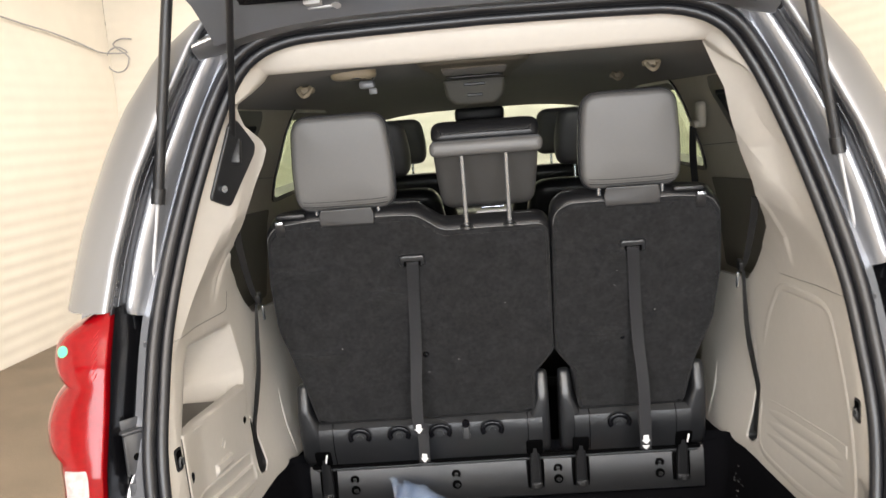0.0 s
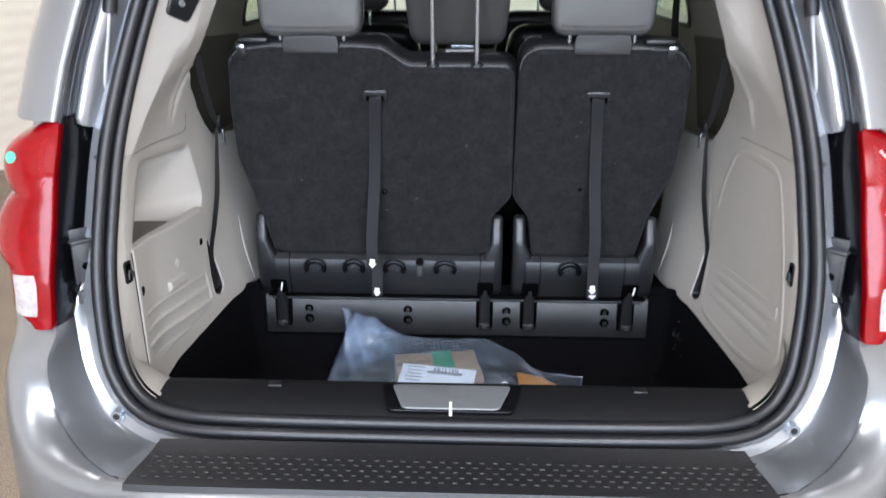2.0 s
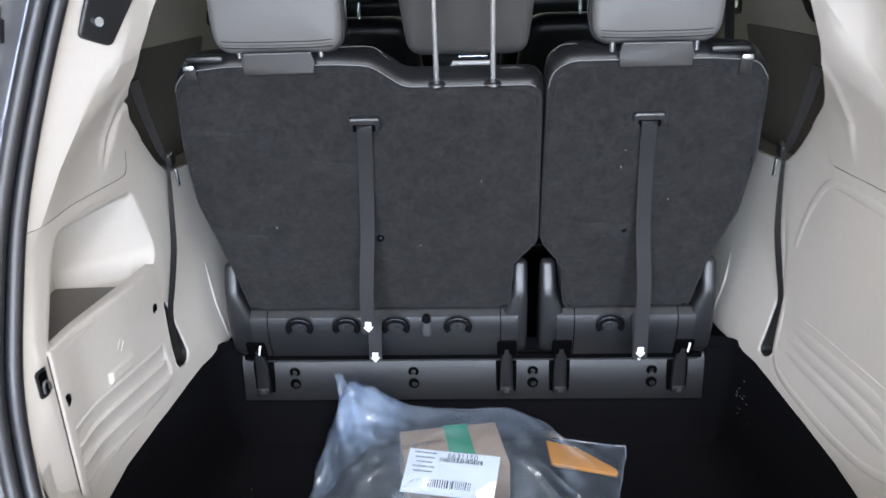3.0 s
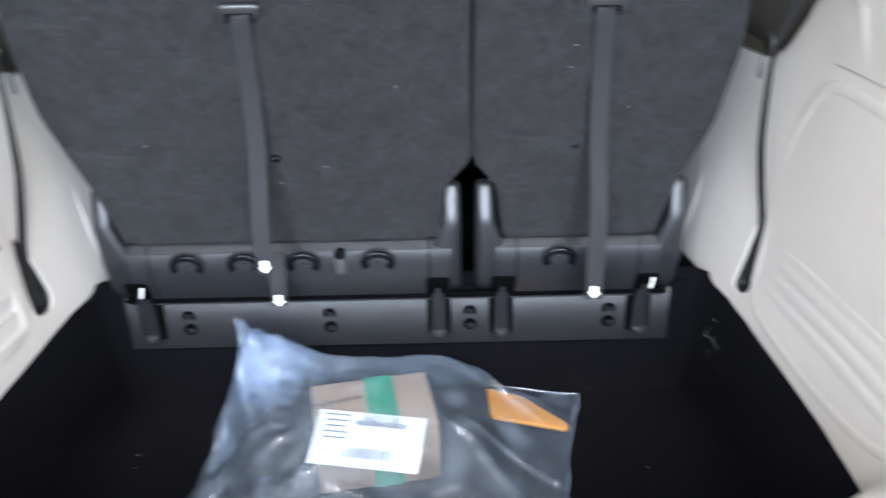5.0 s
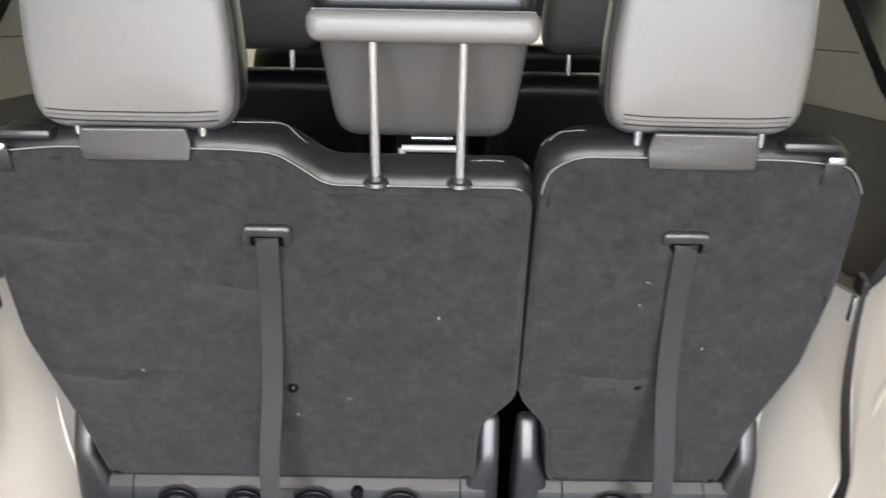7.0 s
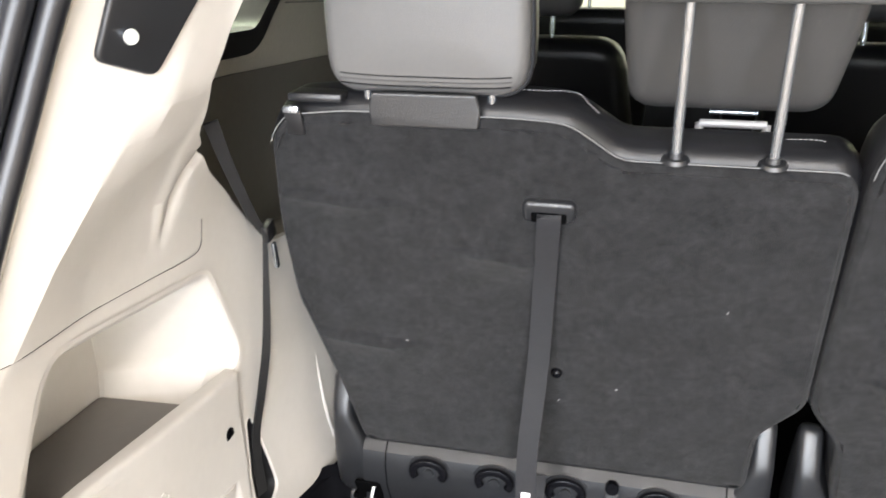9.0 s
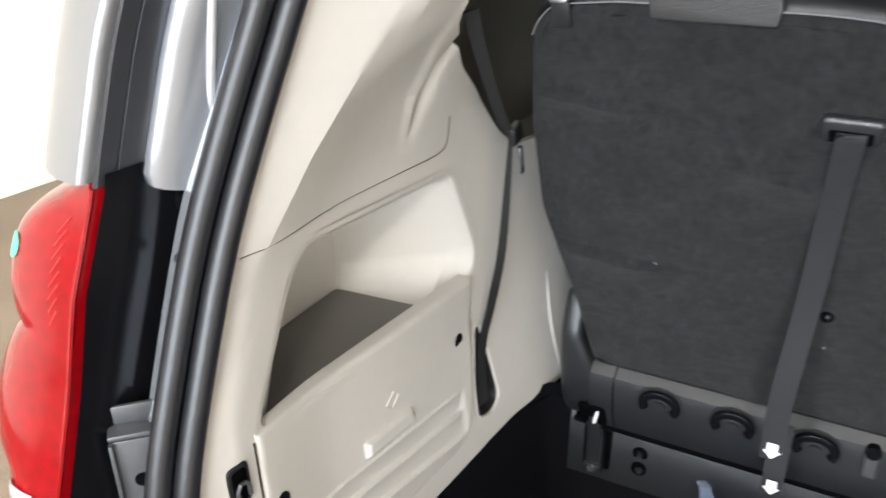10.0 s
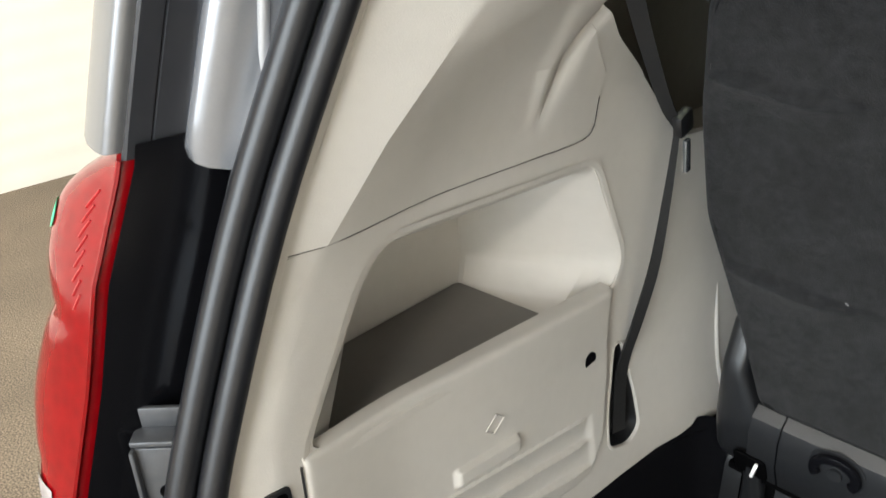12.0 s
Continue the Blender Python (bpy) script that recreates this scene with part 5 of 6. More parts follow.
WIDE = [(-0.543, 0.743), (0.09, 0.743), (0.09, 0.869), (0.147, 0.938), (0.143, 1.292), (0.125, 1.311), (-0.132, 1.311), (-0.161, 1.333), (-0.195, 1.356), (-0.256, 1.36), (-0.479, 1.36), (-0.562, 1.351), (-0.59, 1.317), (-0.605, 1.19), (-0.606, 1.052), (-0.567, 0.88)]
NARROW = [(0.212, 0.743), (0.512, 0.743), (0.535, 0.879), (0.58, 1.012), (0.591, 1.154), (0.583, 1.307), (0.553, 1.351), (0.469, 1.358), (0.195, 1.358), (0.159, 1.337), (0.152, 1.297), (0.15, 0.938), (0.2, 0.869)]


def head_restraint(seat, x, z0, z1, w):
    bm = bmesh.new()
    z0 -= 0.005
    hr = round_poly([(x - w * 0.487, z0), (x + w * 0.487, z0), (x + w / 2, z0 + 0.10), (x + w * 0.455, z1), (x - w * 0.455, z1), (x - w / 2, z0 + 0.10)], 0.042, 6)
    place = lambda u, v, d: (u, 1.562 - d - 0.10 * (v - z0), v)
    puff(bm, hr, 0.0, 0.038, 0.016, place, 4, 0.004)
    head = part("head_restraint", bm, GREYLEATHER, seat, "grey leather head restraint with black piping")
    bm = bmesh.new()
    puff(bm, offset2(hr, -0.003), -0.10, 0.006, 0.035, place, 4)
    part("restraint_front", bm, LEATHER, head, "black leather front of the head restraint")
    bm = bmesh.new()
    sweep(bm, [place(u, v, 0.012) for u, v in offset2(hr, 0.001)], circle(0.0035, 6), True, up=(0, 1, 0))
    part("piping", bm, WEBBING, head)
    for k in range(3):
        bm = bmesh.new()
        sweep(bm, [place(x + u, z0 + 0.010 + 0.006 * k + 0.10 * (u / w) ** 4, 0.0388) for u in np.linspace(-w * 0.42, w * 0.42, 17)], circle(0.0009, 5), up=(0, 1, 0))
        part("seam", bm, MIDGREY if k % 2 else LEATHER, head)
    bm = bmesh.new()
    puff(bm, round_poly([(x - 0.068, 1.350), (x + 0.068, 1.350), (x + 0.071, 1.372), (x + 0.066, z0 + 0.004), (x - 0.066, z0 + 0.004), (x - 0.071, 1.372)], 0.004, 3), 0.0, 0.0065, 0.0025,
         lambda u, v, d: on_seat(u, v, d + 0.003 * math.sin(55 * u + 2) * smooth(1.35, 1.38, v) + 0.006 * smooth(1.385, 1.352, v)))
    part("restraint_flap", bm, SLATE, seat, "dark grey leather flap below the head restraint")
    for k in (-1, 1):
        bm = bmesh.new()
        rod(bm, on_seat(x + k * 0.080, 1.352, -0.02), on_seat(x + k * 0.080, z0 + 0.03, -0.03), 0.006)
        part("restraint_post", bm, CHROME, head)


def backrest(seat, outline, creases):
    panel = round_poly(outline, 0.018, 3)
    bm = bmesh.new()
    shell = offset2(panel, 0.006)
    shell = [(u, v + 0.009 * smooth(1.24, 1.30, v)) for u, v in shell]
    puff(bm, shell, -0.085, -0.002, 0.030, on_seat, 5)
    back = part("backrest", bm, LEATHER, seat, "black leather backrest")
    bm = bmesh.new()
    # rolled edge, then a face with soft waves and pressed-in folds
    rim = []
    for k in range(6):
        t = math.pi / 2 * k / 5
        rim.append([on_seat(u, v, -0.004 + 0.010 * math.sin(t)) for u, v in offset2(panel, -0.010 * (1 - math.cos(t)))])
    loft(bm, [[on_seat(u, v, -0.03) for u, v in panel]] + rim, True)
    inner = offset2(panel, -0.010)
    us, vs = [p[0] for p in inner], [p[1] for p in inner]

    def face(u, v, d):
        near = min(math.hypot(u - p[0], v - p[1]) for p in inner)
        h = (0.0022 * noise.noise((u * 9, v * 11, 4.0)) + 0.0008 * noise.noise((u * 30, v * 38, 9.0))) * smooth(0.0, 0.04, near)
        for x0, x1, z in creases:
            f = (u - x0) / (x1 - x0)
            c = v - z - 0.004 * math.sin(5 * f) - 0.003 * noise.noise((u * 40, z * 9, 2.0))
            w = smooth(-0.10, 0.30, f) * smooth(1.10, 0.65, f)
            h += w * 0.017 * ((1 - min(1.0, -c / 0.07)) ** 2 if c < 0 else smooth(0.007, 0.0, c))
        return on_seat(u, v, 0.006 + h - d)
    cuts = steps(0, min(us) + 0.01, max(us) - 0.01, 30) + steps(1, min(vs) + 0.01, max(vs) - 0.01, 34)
    for _, _, z in creases:
        cuts += [(1, z + d) for d in (-0.012, -0.006, -0.0035, -0.001, 0.0015, 0.004, 0.0065, 0.009, 0.0115, 0.014)]
    plate(bm, inner, [], 0.004, face, cuts)
    part("back_panel", bm, FABRIC, seat, "charcoal felt back panel", 60)
    bm = bmesh.new()
    top = [p for p in panel if p[1] > 1.302]
    run = sorted(top, key=lambda p: -p[0])
    sweep(bm, [on_seat(u, v + 0.004, 0.003) for u, v in run], circle(0.0009, 6), up=(0, 1, 0))
    part("edge_piping", bm, STITCH, back, "pale edge piping")


def stow_base(seat, x0, x1, rings_at, tab_at, arms):
    """Black plastic foot of a backrest: rolled panel with pull rings, and an arm at each end."""
    bm = bmesh.new()
    prof = [(1.760, 0.745), (1.728, 0.742), (1.714, 0.728), (1.710, 0.705), (1.716, 0.66), (1.738, 0.612), (1.775, 0.60), (1.80, 0.66)]
    loft(bm, [[(x, y, z) for y, z in prof] for x in (x0 + 0.02, x0 + 0.06, (x0 + x1) / 2, x1 - 0.06, x1 - 0.02)], True, True)
    foot = part("stow_panel", bm, CHARCOAL, seat, "black plastic panel with moulded pull rings", 30)
    for x in (x0 + 0.062, x1 - 0.062):
        bm = bmesh.new()
        sweep(bm, [(x, y - 0.0006, z) for y, z in prof[1:6]], circle(0.0012, 5), up=(1, 0, 0))
        part("panel_groove", bm, GLOSSBLACK, foot)
    for x in rings_at:
        bm = bmesh.new()
        arc = [(x + 0.027 * math.cos(a), 1.709 - 0.003, 0.704 + 0.020 * math.sin(a)) for a in np.linspace(-0.55, math.pi + 0.55, 19)]
        sweep(bm, arc, circle(0.006, 8, 0.0075), up=(0, 1, 0))
        ring_part = part("pull_ring", bm, GLOSSBLACK, foot, "moulded black pull ring")
        bm = bmesh.new()
        sweep(bm, [(x + 0.0365 * math.cos(a), 1.7125, 0.704 + 0.0285 * math.sin(a)) for a in np.linspace(-0.5, math.pi + 0.5, 17)], circle(0.0022, 6), up=(0, 1, 0))
        part("ring_rim", bm, CHARCOAL, ring_part)
        bm = bmesh.new()
        rod(bm, (x, 1.720, 0.700), (x, 1.706, 0.700), 0.0105, 0.009, 16)
        part("ring_boss", bm, CHARCOAL, ring_part)
    for x in tab_at:
        bm = bmesh.new()
        box(bm, (x, 1.708, 0.703), (0.022, 0.014, 0.046), 0.006, 3)
        part("release_tab", bm, DARKLEVER, foot)
        bm = bmesh.new()
        rod(bm, (x, 1.712, 0.727), (x, 1.700, 0.727), 0.011)
        part("tab_hole", bm, GLOSSBLACK, foot)
    for x, k in ((arms[0], 1), (arms[1], -1)):
        bm = bmesh.new()
        arm = round_poly([(1.83, 0.60), (1.765, 0.60), (1.735, 0.63), (1.716, 0.70), (1.714, 0.79), (1.738, 0.862), (1.762, 0.862), (1.79, 0.80), (1.83, 0.70)], 0.016, 3)[::-1]
        puff(bm, arm, 0.0, 0.037, 0.013, lambda u, v, d, x=x, k=k: (x + k * d * (1 + 0.75 * smooth(0.79, 0.72, v)), u, v))
        part("hinge_arm", bm, CHARCOAL, seat, "rounded black hinge arm")


def crossbar(seat, x0, x1, bolts, latches):
    bm = bmesh.new()
    prof = [(1.766, 0.468), (1.772, 0.578), (1.780, 0.590), (1.81, 0.590), (1.81, 0.46), (1.776, 0.462)]
    loft(bm, [[(x, y, z) for y, z in prof] for x in np.linspace(x0, x1, 5)], True, True)
    bar = part("hinge_bar", bm, CHARCOAL, seat, "dark grey hinge bar on the cargo floor")
    # bead in a lighter grey, so the bar's highlight is put into the colour
    bm = bmesh.new()
    rod(bm, (x0 + 0.02, 1.768, 0.586), (x1 - 0.02, 1.768, 0.586), 0.0065)
    part("bar_bead", bm, DARKLEVER, bar)
    # dark strip standing in for the line of shade above the bar
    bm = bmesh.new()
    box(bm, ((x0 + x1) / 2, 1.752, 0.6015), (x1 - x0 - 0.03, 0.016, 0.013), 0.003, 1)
    part("bar_gap_shade", bm, VOID, bar)
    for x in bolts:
        # near-black disc: shade of the bolt's recess, put into the colour
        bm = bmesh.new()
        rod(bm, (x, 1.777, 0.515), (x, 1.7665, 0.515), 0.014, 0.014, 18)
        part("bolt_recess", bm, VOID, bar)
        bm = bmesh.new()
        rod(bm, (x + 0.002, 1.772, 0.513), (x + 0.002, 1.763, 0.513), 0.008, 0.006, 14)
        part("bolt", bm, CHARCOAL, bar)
        # key slot drawn as a near-black bead, its shade painted in
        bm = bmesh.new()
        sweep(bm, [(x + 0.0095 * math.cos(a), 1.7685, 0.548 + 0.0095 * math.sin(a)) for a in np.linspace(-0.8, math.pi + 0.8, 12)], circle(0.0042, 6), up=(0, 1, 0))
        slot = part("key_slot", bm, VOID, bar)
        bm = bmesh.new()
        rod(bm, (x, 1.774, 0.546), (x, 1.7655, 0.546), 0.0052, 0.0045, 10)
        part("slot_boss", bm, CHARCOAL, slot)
    for x in latches:
        bm = bmesh.new()
        lever = [(-0.0165, 0.505), (0.0165, 0.505), (0.0155, 0.57), (0.0095, 0.650), (-0.0095, 0.650), (-0.0155, 0.57)]
        puff(bm, round_poly(lever, 0.006, 3), 0.0, 0.022, 0.0055, lambda u, v, d, x=x: (x + u, 1.766 - d - 0.34 * max(0, v - 0.58), v))
        latch = part("latch", bm, CHARCOAL, bar, "black hinge latch")
        bm = bmesh.new()
        box(bm, (x, 1.752, 0.508), (0.034, 0.030, 0.020), 0.005, 2)
        part("latch_foot", bm, CHARCOAL, latch)
        bm = bmesh.new()
        rod(bm, (x, 1.740, 0.509), (x, 1.734, 0.509), 0.008, 0.006, 12)
        part("latch_bolt", bm, DARKLEVER, latch)
        # two near-black blocks painted as the shade round the latch lever
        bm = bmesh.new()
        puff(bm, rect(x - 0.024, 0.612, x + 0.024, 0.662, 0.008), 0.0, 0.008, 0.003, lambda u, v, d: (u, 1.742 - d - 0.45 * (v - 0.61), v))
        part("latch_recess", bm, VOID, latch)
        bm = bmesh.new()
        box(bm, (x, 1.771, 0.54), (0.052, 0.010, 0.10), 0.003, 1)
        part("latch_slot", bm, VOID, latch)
        if abs(x) > 0.4:
            bm = bmesh.new()
            box(bm, (x + 0.010, 1.714, 0.640), (0.005, 0.004, 0.026), 0.001, 1, Matrix.Rotation(0.2, 4, "Y"))
            part("latch_mark", bm, WHITE, latch, "white mark")


def pull_strap(seat, x, x1, z1, shift, button):
    bm = bmesh.new()
    pts = curve_points([on_seat(x, 1.238, 0.0175), on_seat(x, 1.226, 0.019), on_seat(x + (x1 - x) * 0.3, 1.12, 0.014), (x + (x1 - x) * 0.6, 1.612, 0.98), (x1, 1.604, 0.84), (x1, 1.603, z1)], 40)
    strap(bm, pts, 0.031, (1, 0, 0))
    strap(bm, curve_points([(x1 + shift, 1.695, 0.74), (x1 + shift, 1.672, 0.69), (x1 + shift, 1.664, 0.635)], 10), 0.031, (1, 0, 0))
    st = part("pull_strap", bm, WEBBING, seat, "dark grey webbing pull strap")
    bm = bmesh.new()
    puff(bm, rect(x - 0.034, 1.226, x + 0.034, 1.256, 0.010), 0.0, 0.016, 0.006, on_seat)
    part("strap_slot", bm, CHARCOAL, st, "moulded strap slot")
    # near-black patch for the shade inside the strap's slot
    bm = bmesh.new()
    puff(bm, rect(x - 0.023, 1.2275, x + 0.023, 1.242, 0.003), 0.012, 0.0166, 0.0004, on_seat)
    part("slot_opening", bm, VOID, st)
    ARROW = [(-0.007, 0.012), (-0.007, -0.001), (-0.012, -0.001), (0, -0.014), (0.012, -0.001), (0.007, -0.001), (0.007, 0.012)]
    for p in [Vector((x1, 1.5985, z1 + 0.018))] + [Vector((x1 + shift, 1.658, 0.650))]:
        bm = bmesh.new()
        bm.faces.new([bm.verts.new(p + Vector((u, 0, v))) for u, v in ARROW])
        part("arrow_print", bm, WHITE, st, "white arrow print")
    bm = bmesh.new()
    q = on_seat(*button, 0.006)
    bmesh.ops.create_uvsphere(bm, u_segments=12, v_segments=8, radius=0.009, matrix=Matrix.Translation(q))
    part("strap_button", bm, GLOSSBLACK, st)


def seat_tag(seat, x, flip):
    bm = bmesh.new()
    box(bm, on_seat(x, 1.346, 0.007), (0.024, 0.005, 0.034), 0.002, 2, Matrix.Rotation(0.32, 4, "X"))
    box(bm, on_seat(x - 0.03 * flip, 1.372, -0.02), (0.075, 0.045, 0.012), 0.005, 2)
    tag = part("release_loop", bm, BLACK, seat, "black release loop")
    bm = bmesh.new()
    box(bm, on_seat(x, 1.366, 0.009), (0.022, 0.010, 0.010), 0.003, 2)
    part("release_tip", bm, CHROME, tag, "bright tip of the release loop")


def stitches(seat, pts, n):
    """A row of single thread stitches along a line on a seat's top edge."""
    bm = bmesh.new()
    line = [Vector(p) for p in curve_points(pts, n * 2)]
    for a, b in zip(line[::2], line[1::2]):
        rod(bm, a, b, 0.00055, seg=5)
    tagged(part("stitch_row", bm, THREAD, seat, "row of white stitches"), kind="stuff")


wide = thing("passenger_bench", (-0.23, 1.80, 0.45), "charcoal felt-backed double seat with two head restraints", "car seat", "third row seats")
narrow = thing("passenger_chair", (0.37, 1.80, 0.45), "charcoal felt-backed single seat with grey head restraint", "car seat", "third row seats")
backrest(wide, WIDE, [(-0.60, -0.43, 1.235), (-0.59, -0.42, 0.985), (-0.34, -0.22, 1.16)])
backrest(narrow, NARROW, [(0.27, 0.35, 1.235), (0.22, 0.36, 1.00)])
head_restraint(wide, -0.372, 1.392, 1.625, 0.258)
head_restraint(narrow, 0.355, 1.397, 1.63, 0.251)
stow_base(wide, -0.565, 0.125, (-0.425, -0.310, -0.190, -0.040), (-0.115,), (-0.602, 0.128))
stow_base(narrow, 0.178, 0.548, (0.325,), (), (0.158, 0.574))
crossbar(van, -0.595, 0.575, (-0.462, -0.157, 0.146, 0.445), (-0.540, 0.079, 0.213, 0.508))
pull_strap(wide, -0.217, -0.241, 0.742, 0.004, (-0.208, 0.957))
pull_strap(narrow, 0.357, 0.378, 0.672, 0.010, (0.333, 0.975))
seat_tag(wide, -0.548, -1)
seat_tag(narrow, 0.527, 1)

stitches(wide, [on_seat(-0.29, 1.377, -0.045), on_seat(-0.242, 1.377, -0.045), on_seat(-0.192, 1.376, -0.045), on_seat(-0.173, 1.360, -0.045), on_seat(-0.149, 1.336, -0.045)], 34)
stitches(wide, [on_seat(0.061, 1.327, -0.045), on_seat(0.100, 1.327, -0.045), on_seat(0.127, 1.314, -0.045)], 16)
stitches(narrow, [on_seat(0.163, 1.358, -0.045), on_seat(0.178, 1.371, -0.045), on_seat(0.208, 1.374, -0.045)], 14)
for seat, x, z, a in ((wide, -0.119, 0.936, 0.3), (wide, -0.437, 0.99, -0.5), (wide, -0.205, 0.90, 0.9), (narrow, 0.318, 1.17, -0.2), (narrow, 0.312, 1.13, -0.6), (narrow, 0.42, 1.05, 0.8), (wide, 0.02, 1.10, 1.2)):
    bm = bmesh.new()
    q = Vector(on_seat(x, z, 0.0075))
    rod(bm, q - Vector((0.0022 * math.cos(a), 0, 0.0022 * math.sin(a))), q + Vector((0.0022 * math.cos(a), 0, 0.0022 * math.sin(a))), 0.0005, seg=5)
    part("lint_thread", bm, THREAD, seat)

# raised middle head restraint, folded forward on its two posts
# the pad's darker grey paints in the shade on its down-tilted face
bm = bmesh.new()
mid = round_poly([(-0.131, 1.354), (0.119, 1.354), (0.127, 1.46), (0.129, 1.525), (-0.141, 1.525), (-0.139, 1.46)], 0.036, 6)
puff(bm, mid, 0.0, 0.10, 0.025, lambda u, v, d: (u, 1.752 - d - 0.80 * (v - 1.37), v), 4)
mid_head = part("middle_head_restraint", bm, MIDGREY, wide, "grey leather middle head restraint tipped forward, shade put into its darker colour")
bm = bmesh.new()
puff(bm, rect(-0.146, 1.503, 0.136, 1.542, 0.018, 5), 0.0, 0.12, 0.015, lambda u, v, d: (u, 1.600 - d, v), 4)
part("restraint_roll", bm, GREYLEATHER, mid_head, "rolled leather edge")
bm = bmesh.new()
puff(bm, rect(-0.142, 1.530, 0.132, 1.588, 0.028, 5), 0.0, 0.17, 0.028, lambda u, v, d: (u, 1.670 - d + 0.25 * (v - 1.53), v), 4)
part("restraint_top", bm, LEATHER, mid_head, "black leather top")
bm = bmesh.new()
sweep(bm, [(x, 1.492, 1.5405) for x in np.linspace(-0.138, 0.128, 10)], circle(0.003, 6), up=(0, 1, 0))
part("piping", bm, LEATHER, mid_head)
for x in (-0.067, 0.044):
    bm = bmesh.new()
    rod(bm, (x, 1.546, 1.318), (x, 1.503, 1.512), 0.0062)
    post = part("head_post", bm, CHROME, wide, "chrome head restraint post")
    bm = bmesh.new()
    rod(bm, (x, 1.5475, 1.316), (x, 1.5465, 1.3205), 0.0175, 0.015, 20)
    rod(bm, (x, 1.5465, 1.3205), (x, 1.5455, 1.327), 0.0095, 0.0085, 16)
    part("post_collar", bm, CHARCOAL, post)
bm = bmesh.new()
rod(bm, (-0.025, 1.70, 1.348), (0.036, 1.70, 1.348), 0.004)
part("latch_striker", bm, CHROME, wide, "bright steel latch striker")
bm = bmesh.new()
for a, b in (((-0.038, 1.338), (0.046, 1.338)), ((-0.038, 1.305), (0.046, 1.305)), ((-0.038, 1.338), (-0.038, 1.305)), ((0.046, 1.338), (0.046, 1.305))):
    rod(bm, (a[0], 1.67, a[1]), (b[0], 1.67, b[1]), 0.0055)
part("latch_frame", bm, STEEL, wide)


def captain_chair(x, y, label, group):
    """A dark leather seat of the rows in front."""
    seat = thing("cabin_seat", (x, y, 0.46), label, "car seat", group)
    bm = bmesh.new()
    pl = round_poly([(x - 0.25, 0.66), (x + 0.25, 0.66), (x + 0.27, 1.05), (x + 0.23, 1.335), (x - 0.23, 1.335), (x - 0.27, 1.05)], 0.07, 5)
    puff(bm, pl, 0.0, 0.16, 0.05, lambda u, v, d: (u, y + 0.10 - 0.22 * (v - 0.66) + d, v), 5)
    part("backrest", bm, LEATHER, seat, "black leather backrest")
    bm = bmesh.new()
    hl = round_poly([(x - 0.125, 1.385), (x + 0.125, 1.385), (x + 0.135, 1.47), (x + 0.115, 1.60), (x - 0.115, 1.60), (x - 0.135, 1.47)], 0.05, 5)
    puff(bm, hl, 0.0, 0.11, 0.035, lambda u, v, d: (u, y - 0.03 - 0.2 * (v - 1.385) + d, v), 4)
    head = part("head_restraint", bm, MIDGREY, seat, "dark grey head restraint")
    for k in (-0.06, 0.06):
        bm = bmesh.new()
        rod(bm, (x + k, y + 0.005, 1.32), (x + k, y + 0.01, 1.40), 0.006)
        part("restraint_post", bm, CHROME, head)
    bm = bmesh.new()
    puff(bm, rect(x - 0.26, y + 0.12, x + 0.26, y + 0.62, 0.06, 4), 0.0, 0.20, 0.05, lambda u, v, d: (u, v, 0.50 + d), 4)
    part("cushion", bm, LEATHER, seat, "black leather cushion")
    bm = bmesh.new()
    box(bm, (x, y + 0.36, 0.48), (0.42, 0.40, 0.06), 0.01)
    part("seat_base", bm, BLACK, seat)


for x in (-0.415, 0.400):
    captain_chair(x, 2.62, "black leather second-row captain's chair", "second row seats")
    captain_chair(x * 0.97, 3.50, "black leather front seat", "front seats")


# ---- the parcel in its plastic bag ----
BX = Matrix.Translation((-0.044, 1.556, WELL)) @ Matrix.Rotation(radians(10), 4, "Z")
carton = thing("cardboard_box", (-0.055, 1.545, WELL), "brown cardboard box with green tape, inside a clear bag", "box")
bm = bmesh.new()
box(bm, (-0.010, 0, 0.0665), (0.237, 0.175, 0.133), 0.004, 2)
bmesh.ops.transform(bm, matrix=BX, verts=bm.verts)
part("carton", bm, CARD, carton)
bm = bmesh.new()
box(bm, (0.008, 0, 0.1342), (0.058, 0.176, 0.0012))
box(bm, (0.008, -0.0882, 0.0665), (0.058, 0.001, 0.133))
box(bm, (0.008, 0.0882, 0.0665), (0.058, 0.001, 0.133))
bmesh.ops.transform(bm, matrix=BX, verts=bm.verts)
part("green_tape", bm, TAPE, carton, "strip of green tape")


def flat_text(words, size, m, mat, parent, name):
    c = bpy.data.curves.new("text", "FONT")
    c.body, c.size, c.align_x, c.align_y = words, size, "CENTER", "CENTER"
    c.fill_mode = "FRONT"
    ob = new("text", c)
    me = bpy.data.meshes.new_from_object(ob.evaluated_get(bpy.context.evaluated_depsgraph_get()))
    bpy.data.objects.remove(ob)
    b2 = bmesh.new()
    b2.from_mesh(me)
    bmesh.ops.transform(b2, matrix=m, verts=b2.verts)
    return part(name, b2, mat, parent)


flat_text("WARNING", 0.021, BX @ Matrix.Translation((-0.078, 0.022, 0.1346)) @ Matrix.Rotation(math.pi + 0.15, 4, "Z"), INK, carton, "printed_word")

LB = Matrix.Translation((-0.056, 1.440, 0.474)) @ Matrix.Rotation(radians(-10), 4, "Z") @ Matrix.Rotation(radians(22), 4, "X")
label = thing("packing_label", (-0.085, 1.485, 0.46), "white packing label with bar codes on the clear bag", "label")
bm = bmesh.new()
box(bm, (0, 0, 0), (0.208, 0.112, 0.0012))
bmesh.ops.transform(bm, matrix=LB, verts=bm.verts)
part("paper", bm, WHITE, label)
